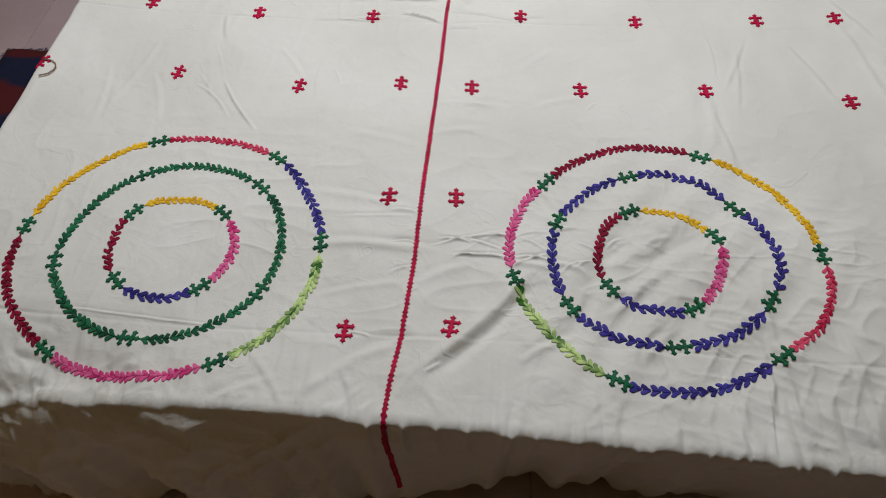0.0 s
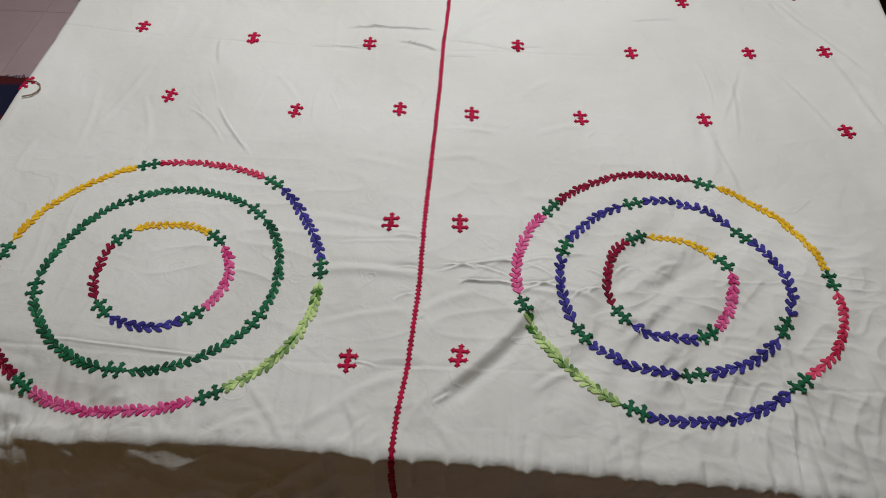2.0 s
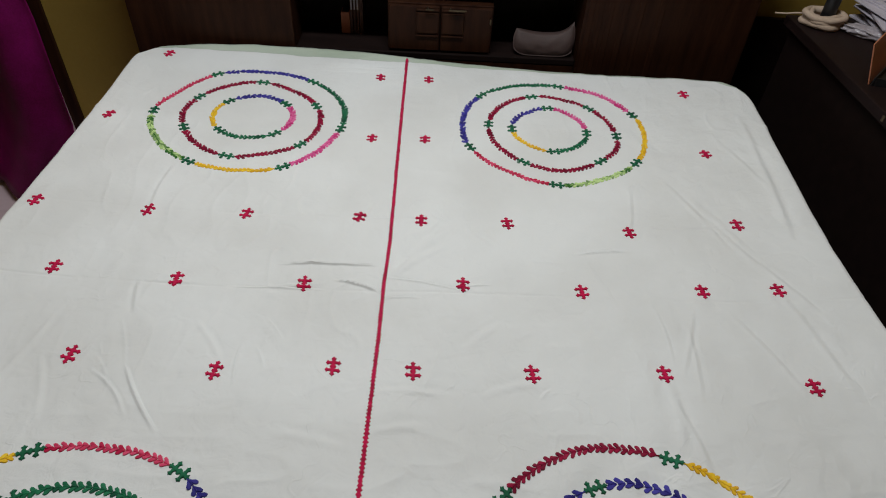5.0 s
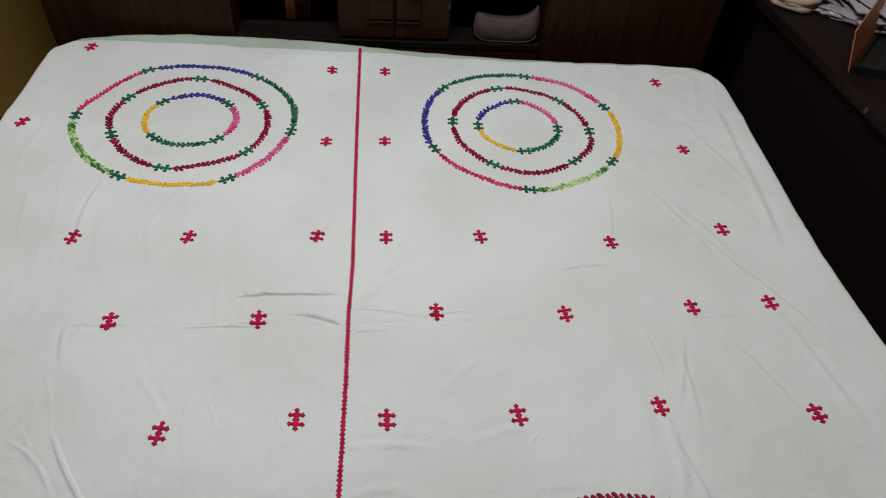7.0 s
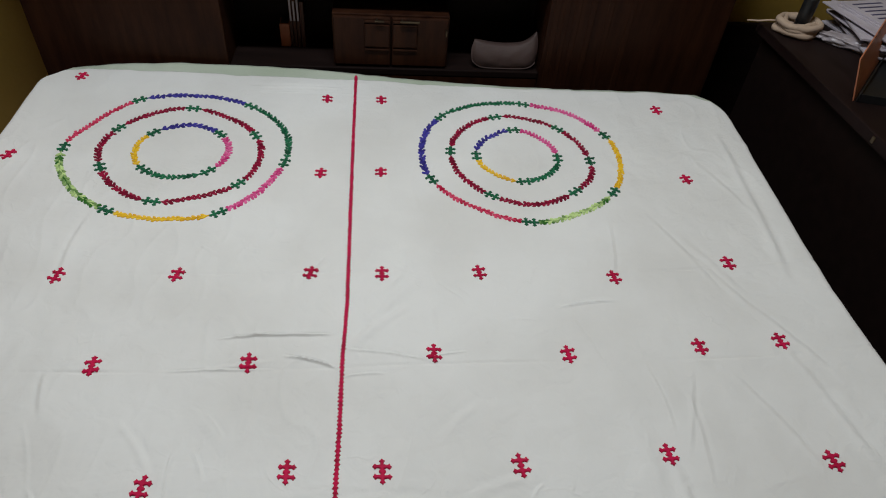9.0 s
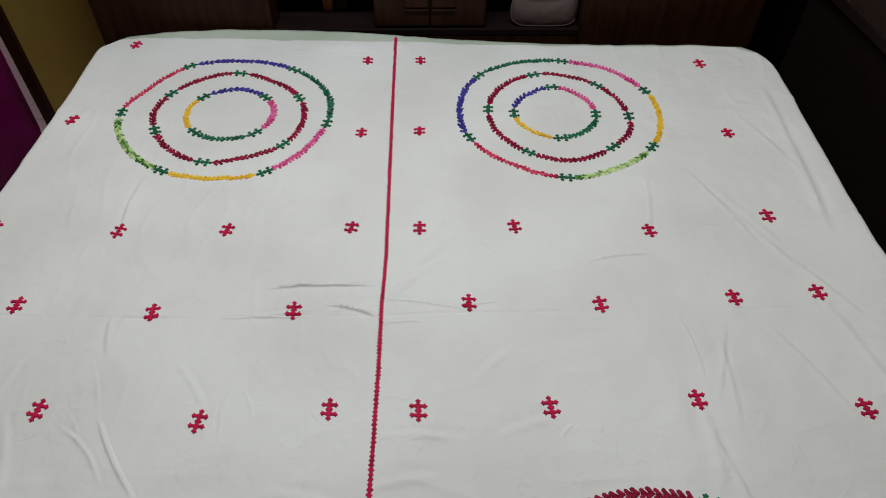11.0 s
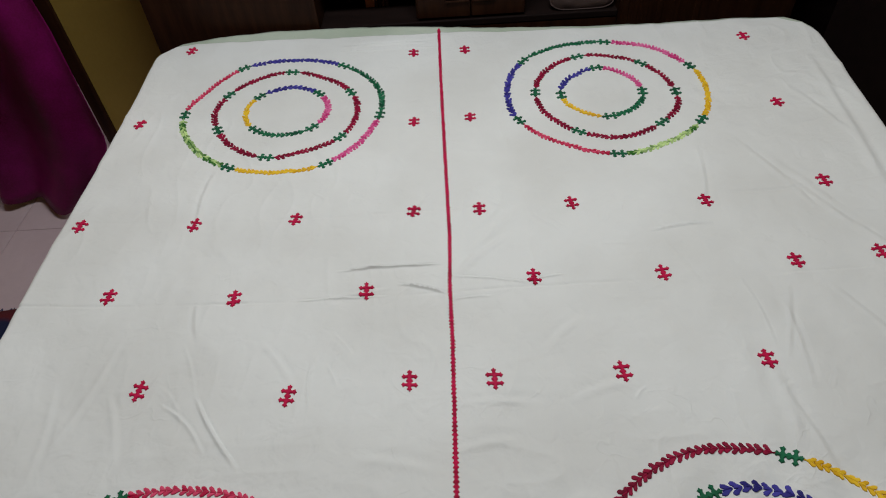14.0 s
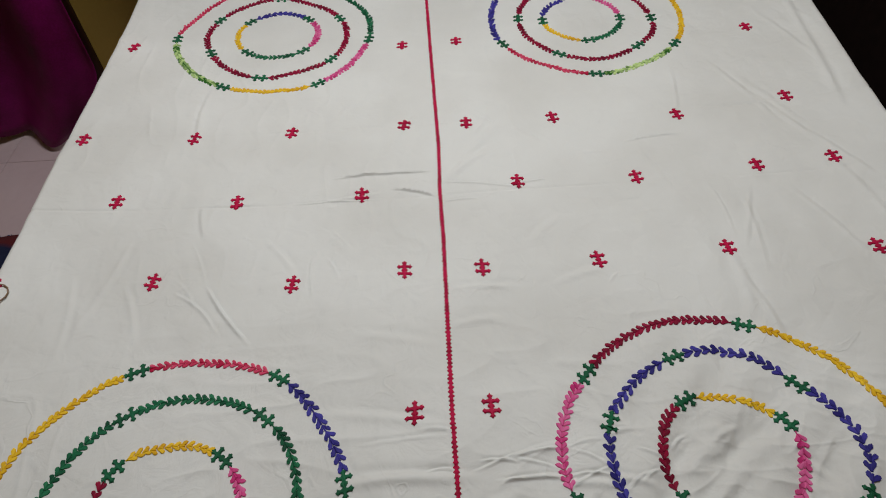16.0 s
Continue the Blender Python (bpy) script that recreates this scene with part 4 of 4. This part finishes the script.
for x0, x1 in ((0.027, 0.103), (0.111, 0.185)):
    part("raised_panel", span(x0, x1, HB_Y + 0.003, HB_Y + 0.011, 0.622, 0.694, 0.005), DARK_WOOD, cupboard)
    for z in (0.615, 0.701):
        part("moulding", span(x0, x1, HB_Y + 0.004, HB_Y + 0.011, z - 0.004, z + 0.004, 0.003), DARK_WOOD, cupboard)
for x0, x1 in ((0.058, 0.086), (0.132, 0.190)):
    part("handle", span(x0, x1, HB_Y - 0.010, HB_Y - 0.003, 0.706, 0.711, 0.002), CHROME, cupboard, "dull brass pull handle")
    part("handle_post", span(x0 + 0.004, x0 + 0.009, HB_Y - 0.004, HB_Y + 0.011, 0.705, 0.710, 0.001), CHROME, cupboard)
part("knob", span(0.268, 0.273, HB_Y - 0.002, HB_Y + 0.011, 0.664, 0.684, 0.002), CHROME, cupboard, "small brass latch")

# books on the open shelf
book_x = -0.236
for wide, high, deep, mat in ((0.030, 0.074, 0.05, ORANGE), (0.009, 0.155, 0.05, PAPER), (0.009, 0.150, 0.05, PAPER), (0.009, 0.158, 0.05, PAPER), (0.012, 0.145, 0.05, SHADED_BOOK)):
    bk = thing("book", "slim upright book with a " + ("brown" if mat is SHADED_BOOK else "orange-brown" if mat is ORANGE else "pale") + " spine on the headboard shelf", "book", (book_x + wide / 2, HB_B - 0.068, 0.556), "books on the shelf")
    part("cover", span(-wide / 2, wide / 2, 0.0, deep, 0.0, high, 0.002), mat if mat is ORANGE else SHADED_BOOK, bk)
    if mat is PAPER:
        part("spine_label", span(-wide / 2 + 0.002, wide / 2 - 0.002, -0.0012, 0.001, 0.085, high - 0.004, 0.0004), PAPER, bk, "pale spine strip")
    else:
        part("page_block", span(-wide / 2 + 0.003, wide / 2 - 0.003, 0.006, deep - 0.004, 0.003, high + 0.001, 0.0005), SHADED_BEIGE, bk)
    book_x += wide + 0.002


def soft_bag(name, size, mat, label, category, at, turn=0, power=0.55, dent=0.12, seed=3):
    """A slumped cloth bag: a squashed super-ellipsoid with folds."""
    verts, quads, nu, nv = [], [], 40, 22
    sx, sy, sz = size
    for j in range(nv + 1):
        p = math.pi * (j / nv - 0.5)
        for i in range(nu):
            a = 2 * math.pi * i / nu
            f = lambda c, e: math.copysign(abs(c) ** e, c)
            x, y, z = f(math.cos(p), 0.6) * f(math.cos(a), power), f(math.cos(p), 0.6) * f(math.sin(a), power), f(math.sin(p), 0.7)
            k = 1 + dent * (noise.noise(Vector((x * 2 + seed, y * 2, z * 2.5))) + 0.5 * noise.noise(Vector((x * 6, y * 6 + seed, z * 5))))
            verts.append((x * sx / 2 * k, y * sy / 2 * k, max(0.0, (z * k + 1) * sz / 2)))
    for j in range(nv):
        for i in range(nu):
            k = (i + 1) % nu
            quads.append((j * nu + i, j * nu + k, (j + 1) * nu + k, (j + 1) * nu + i))
    ob = thing(name, label, category, at, turn=turn)
    mesh_object("body", verts, quads, mat, ob, "", True)
    return ob


def limp_pouch(name, wide, high, thick, mat, label, category, at):
    """A flat cloth pouch propped upright: rounded below, its mouth sagging between one low and one raised corner."""
    verts, quads, nu, nv = [], [], 40, 16
    for face in (-1, 1):
        for j in range(nv + 1):
            q = j / nv
            for i in range(nu + 1):
                p = 2 * i / nu - 1
                round_off = 0.16 * abs(p) ** 6
                top = 0.60 + 0.12 * p * p + 0.28 * max(0.0, p) ** 5
                z = high * (round_off * (1 - q) + top * q)
                full = math.sqrt(max(0.0, 1 - abs(p) ** 5)) * math.sin(math.pi * (0.12 + 0.80 * q)) ** 0.6
                fold = 0.10 * noise.noise(Vector((p * 3, q * 3, 4 + face)))
                x = wide / 2 * p * (0.94 + 0.06 * math.sin(math.pi * q) - 0.04 * q)
                verts.append((x, face * thick / 2 * full * (1 + fold) + 0.018 * q, z + 0.0005))
    n = (nu + 1) * (nv + 1)
    for j in range(nv):
        for i in range(nu):
            k = j * (nu + 1) + i
            quads.append((k, k + 1, k + nu + 2, k + nu + 1))
            quads.append((n + k, n + k + nu + 1, n + k + nu + 2, n + k + 1))
    rim = [i for i in range(nu + 1)] + [j * (nu + 1) + nu for j in range(1, nu + 1) if j <= nv] + [nv * (nu + 1) + i for i in range(nu - 1, -1, -1)] + [j * (nu + 1) for j in range(nv - 1, 0, -1)]
    for a, b in zip(rim, rim[1:] + rim[:1]):
        quads.append((b, a, n + a, n + b))
    ob = thing(name, label, category, at)
    mesh_object("body", verts, quads, mat, ob, "", True)
    seam = [Vector(verts[i]) + Vector((0, -0.004, 0.003)) for i in range(nu + 1)]
    mesh_object("seam", *tube(seam, 0.0020, 6), mat, ob, "thin piping along the lower seam", True)
    return ob


limp_pouch("cloth_bag", 0.212, 0.112, 0.050, SHADED_BEIGE, "limp pinkish-brown cloth bag with piped seam on the headboard shelf", "bag", (0.460, HB_Y + 0.036, 0.556))

# ---- the desk beside the bed and what lies on it ----
DX, DZ = 1.215, 0.75
desk = thing("desk", "dark laminate desk with a panelled side beside the bed", "desk")
part("desktop", span(DX, 1.95, 0.95, 2.245, DZ - 0.03, DZ, 0.003), TABLE_WOOD, desk)
part("side_board", span(DX + 0.02, DX + 0.04, 0.98, 2.22, 0.06, DZ - 0.031, 0.002), BLACK_WOOD, desk)
part("side_board", span(1.90, 1.92, 0.98, 2.22, 0.06, DZ - 0.031, 0.002), BLACK_WOOD, desk)
part("end_board", span(DX + 0.041, 1.899, 2.19, 2.215, 0.06, DZ - 0.031, 0.002), BLACK_WOOD, desk)
part("end_board", span(DX + 0.041, 1.899, 0.985, 1.005, 0.06, DZ - 0.031, 0.002), BLACK_WOOD, desk)
# black board added for the shade on the wall between headboard and desk
part("gap_shade_board", span(1.14, 1.90, 2.425, 2.445, 0.0, 0.665, 0.002), BLACK_WOOD, desk)
part("plinth", span(DX + 0.03, 1.91, 0.99, 2.21, 0.0, 0.06, 0.002), BLACK_WOOD, desk)
part("catch", span(DX - 0.002, DX + 0.003, 1.616, 1.626, 0.728, 0.744, 0.001), CHROME, desk, "small brass catch")

# a hank of cream cord wound in a loose ring, with a bottle standing in it
COIL_X, COIL_Y = 1.292, 2.172
hank = thing("cord_hank", "hank of cream cord wound in a loose ring on the desk", "cord", (COIL_X, COIL_Y, DZ))
for turn_no, (wide_r, lift) in enumerate(((0.049, 0.010), (0.046, 0.022), (0.050, 0.033), (0.035, 0.011), (0.037, 0.030))):
    winding = []
    for i in range(49):
        a = 2 * math.pi * i / 48 + turn_no
        r = wide_r + 0.003 * math.sin(3 * a + turn_no * 2) + 0.0015 * math.sin(7 * a)
        winding.append((1.12 * r * math.cos(a), r * math.sin(a), lift + 0.003 * math.sin(2 * a + turn_no)))
    mesh_object("winding", *tube(winding, 0.0098, 10, False), CREAM, hank, "", True)
mesh_object("loose_end", *tube([(-0.045, 0.02, 0.026), (-0.070, 0.032, 0.022), (-0.095, 0.044, 0.014), (-0.125, 0.056, 0.010)], 0.0028, 6), CREAM, hank, "", True)
bottle = thing("bottle", "small black cylindrical bottle standing inside a hank of cord", "bottle", (COIL_X + 0.010, COIL_Y, DZ))
prof = [(0.0, 0.0), (0.018, 0.0), (0.020, 0.003), (0.020, 0.10), (0.018, 0.106), (0.0, 0.106)]


def lathe(profile, sides=28):
    verts, quads = [], []
    for r, z in profile:
        verts += [(max(r, 1e-4) * math.cos(2 * math.pi * i / sides), max(r, 1e-4) * math.sin(2 * math.pi * i / sides), z) for i in range(sides)]
    for k in range(len(profile) - 1):
        for i in range(sides):
            j = (i + 1) % sides
            quads.append((k * sides + i, k * sides + j, (k + 1) * sides + j, (k + 1) * sides + i))
    return verts, quads


mesh_object("body", *lathe(prof), BLACK, bottle, "", True)
mesh_object("cap", *lathe([(0.0, 0.106), (0.017, 0.107), (0.018, 0.11), (0.018, 0.14), (0.016, 0.143), (0.0, 0.143)]), BLACK, bottle, "", True)

stack = random.Random(5)
level = DZ
for i in range(15):
    w, d, h = stack.uniform(0.19, 0.24), stack.uniform(0.26, 0.31), stack.uniform(0.003, 0.007)
    paper = thing("document", "printed white paper in an untidy stack on the desk", "papers", (1.545 + stack.uniform(-0.02, 0.02), 2.13 + stack.uniform(-0.025, 0.015), level), "stack of papers", turn=stack.uniform(-14, 14))
    part("sheaf", span(-w / 2, w / 2, -d / 2, d / 2, 0, h, 0.0008), PAPER, paper)
    if i == 14:
        for k in range(9):
            part("text_bar", span(-w / 2 + 0.02, -w / 2 + 0.02 + stack.uniform(0.06, 0.15), d / 2 - 0.03 - k * 0.025, d / 2 - 0.022 - k * 0.025, h - 0.0005, h + 0.0004, 0), INK, paper)
    level += h
for k, (x, y, turn) in enumerate(((1.405, 2.09, 35), (1.43, 2.055, 25))):
    soft_bag("wrapper", (0.15, 0.05, 0.028), FILM, "crumpled grey plastic wrapper beside the stack of papers", "wrapper", (x, y, DZ + 0.0005), turn - 70, 0.6, 0.35, 20 + k)

# a tilted open carton, orange-brown outside and black inside
carton = thing("carton", "open carton with an orange-brown flap and black inside, on the desk", "carton", (1.30, 1.80, DZ))


def slanted_board(a, b, c, d, thick):
    """A thin board over four corners."""
    a, b, c, d = map(Vector, (a, b, c, d))
    n = (b - a).cross(d - a).normalized() * thick
    v = [a, b, c, d, a + n, b + n, c + n, d + n]
    return v, [(3, 2, 1, 0), (4, 5, 6, 7), (0, 1, 5, 4), (1, 2, 6, 5), (2, 3, 7, 6), (3, 0, 4, 7)]


mesh_object("flap", *slanted_board((-0.055, -0.025, 0.001), (0.255, 0.31, 0.001), (0.16, 0.26, 0.105), (-0.085, -0.012, 0.105), 0.003), ORANGE, carton, "orange-brown board")
for name, corners in (("side", ((-0.05, -0.03, 0.001), (0.262, 0.306, 0.001), (0.262, 0.306, 0.022), (-0.05, -0.03, 0.022))), ("side", ((0.25, -0.12, 0.001), (-0.045, -0.031, 0.001), (-0.045, -0.031, 0.022), (0.25, -0.12, 0.022)))):
    mesh_object(name, *slanted_board(*corners, 0.003), BLACK, carton)
mesh_object("bottom", *slanted_board((-0.045, -0.026, 0.001), (0.25, -0.115, 0.001), (0.46, 0.175, 0.001), (0.258, 0.300, 0.001), 0.002), BLACK, carton)

# ---- by the doorway: curtain, door leaf and rug ----
def curtain_sheet(x0, x1, z0, z1, y, folds, amp):
    nu, nv = 150, 60
    verts, quads = [], []
    for j in range(nv + 1):
        q = j / nv
        for i in range(nu + 1):
            p = i / nu
            x = x0 + (x1 - x0) * p
            swing = amp * (0.35 + 0.65 * (1 - q)) * math.sin(2 * math.pi * folds * p + 1.9 * math.sin(3 * p + 2 * q) + 0.7 * math.sin(11 * p + 1)) + 0.008 * math.sin(9 * p + 3 * q)
            z = z0 + (z1 - z0) * q + 0.012 * math.sin(2 * math.pi * folds * p) * (1 - q)
            billow = (0.15 + 0.27 * p ** 1.6) * (1 - q ** 1.7) * (0.95 + 0.05 * math.sin(4 * p))
            x += p * p * float(np.interp(q, (0, 0.06, 0.14, 0.32, 0.6, 1), (0.07, 0.16, 0.225, 0.205, 0.11, 0)))
            verts.append((x, y + swing - billow, z))
    for j in range(nv):
        for i in range(nu):
            k = j * (nu + 1) + i
            quads.append((k, k + 1, k + nu + 2, k + nu + 1))
    return verts, quads


curtain = thing("curtain", "magenta satin curtain blown into the room from the doorway", "curtain")
drape = mesh_object("drape", *curtain_sheet(-2.12, -1.325, 0.035, 2.06, BACK_Y - 0.055, 5.5, 0.034), SATIN, curtain, "", True)
drape.modifiers.new("thickness", "SOLIDIFY").thickness = 0.0015
mesh_object("rod", *tube([(-2.30, BACK_Y - 0.055, 2.085), (-1.16, BACK_Y - 0.055, 2.085)], 0.011, 12), CHROME, curtain, "steel curtain rod", True)

leaf_turn = math.degrees(math.atan2(0.41, -0.63))
door = thing("door_leaf", "low dark brown wooden door leaf standing open, with an oval inlay", "door", (-1.52, 2.27, 0.0), turn=leaf_turn)
part("panel", span(0, 0.40, -0.035, 0.0, 0.004, 0.82, 0.003), BLACK_WOOD, door)
oval, oval_faces = lathe([(0.0, 0.0), (0.05, 0.0), (0.052, 0.002), (0.052, 0.004), (0.049, 0.006), (0.0, 0.006)])
inlay = mesh_object("oval_inlay", oval, oval_faces, ORANGE, door, "orange-brown oval inlay", True)
inlay.matrix_basis = pose(0.10, 0.0, 0.36, -90, 0, 0) @ pose(0, 0, 0, 0, 0, 25) @ Matrix.Diagonal((0.8, 1.4, 1, 1))

rug = thing("rug", "navy wool rug with dark red bands and frayed edge", "rug", (-1.268, 1.11, 0.0), turn=2)
rv, rf = [], []
RW, RD = 0.62, 1.02
for j in range(41):
    for i in range(25):
        x, y = RW * (i / 24 - 0.5), RD * (j / 40 - 0.5)
        ex = 0.010 * noise.noise(Vector((x * 9, y * 9, 1)))
        rv.append((x + ex, y + 0.012 * noise.noise(Vector((x * 11, y * 7, 5))), 0.010 + 0.003 * noise.noise(Vector((x * 20, y * 20, 2)))))
for j in range(40):
    for i in range(24):
        k = j * 25 + i
        rf.append((k, k + 1, k + 26, k + 25))
pile = mesh_object("rug_body", rv, rf, WOOL, rug, "", True)
pile.modifiers.new("thickness", "SOLIDIFY").thickness = 0.009
fr_v, fr_f = [], []
for i in range(170):
    if i < 90:
        a = Vector((-RW / 2, RD * (i / 89 - 0.5), 0.006))
        way = Vector((-1, random.uniform(-0.8, 0.8), 0)).normalized()
    else:
        a = Vector((RW * ((i - 90) / 79 - 0.5), RD / 2, 0.006))
        way = Vector((random.uniform(-0.8, 0.8), 1, 0)).normalized()
    n = random.uniform(0.008, 0.022)
    bend = Vector((random.uniform(-0.004, 0.004), random.uniform(-0.004, 0.004), random.uniform(-0.003, 0.003)))
    tv, tf = tube([a - way * 0.008, a + way * n * 0.5 + bend, a + way * n - Vector((0, 0, 0.003))], 0.0013, 4)
    k = len(fr_v)
    fr_v += tv
    fr_f += [tuple(q + k for q in f) for f in tf]
mesh_object("fringe", fr_v, fr_f, RUG_FRINGE, rug, "frayed navy yarn ends")

# ---- floor tiles ----
TILE = 0.60
tile_mesh = bpy.data.meshes.new("floor_tile")
tb = box((TILE - 0.0018, TILE - 0.0018, 0.008), pose(0, 0, -0.004), 0.001, 1)
tb.to_mesh(tile_mesh)
tb.free()
tile_mesh.materials.append(FLOOR_TILE)
for i in range(9):
    for j in range(13):
        t = new("tile", tile_mesh)
        t.parent = floor
        t.location = (LEFT_X + 0.3 + i * TILE, -3.1 + j * TILE, 0.0)
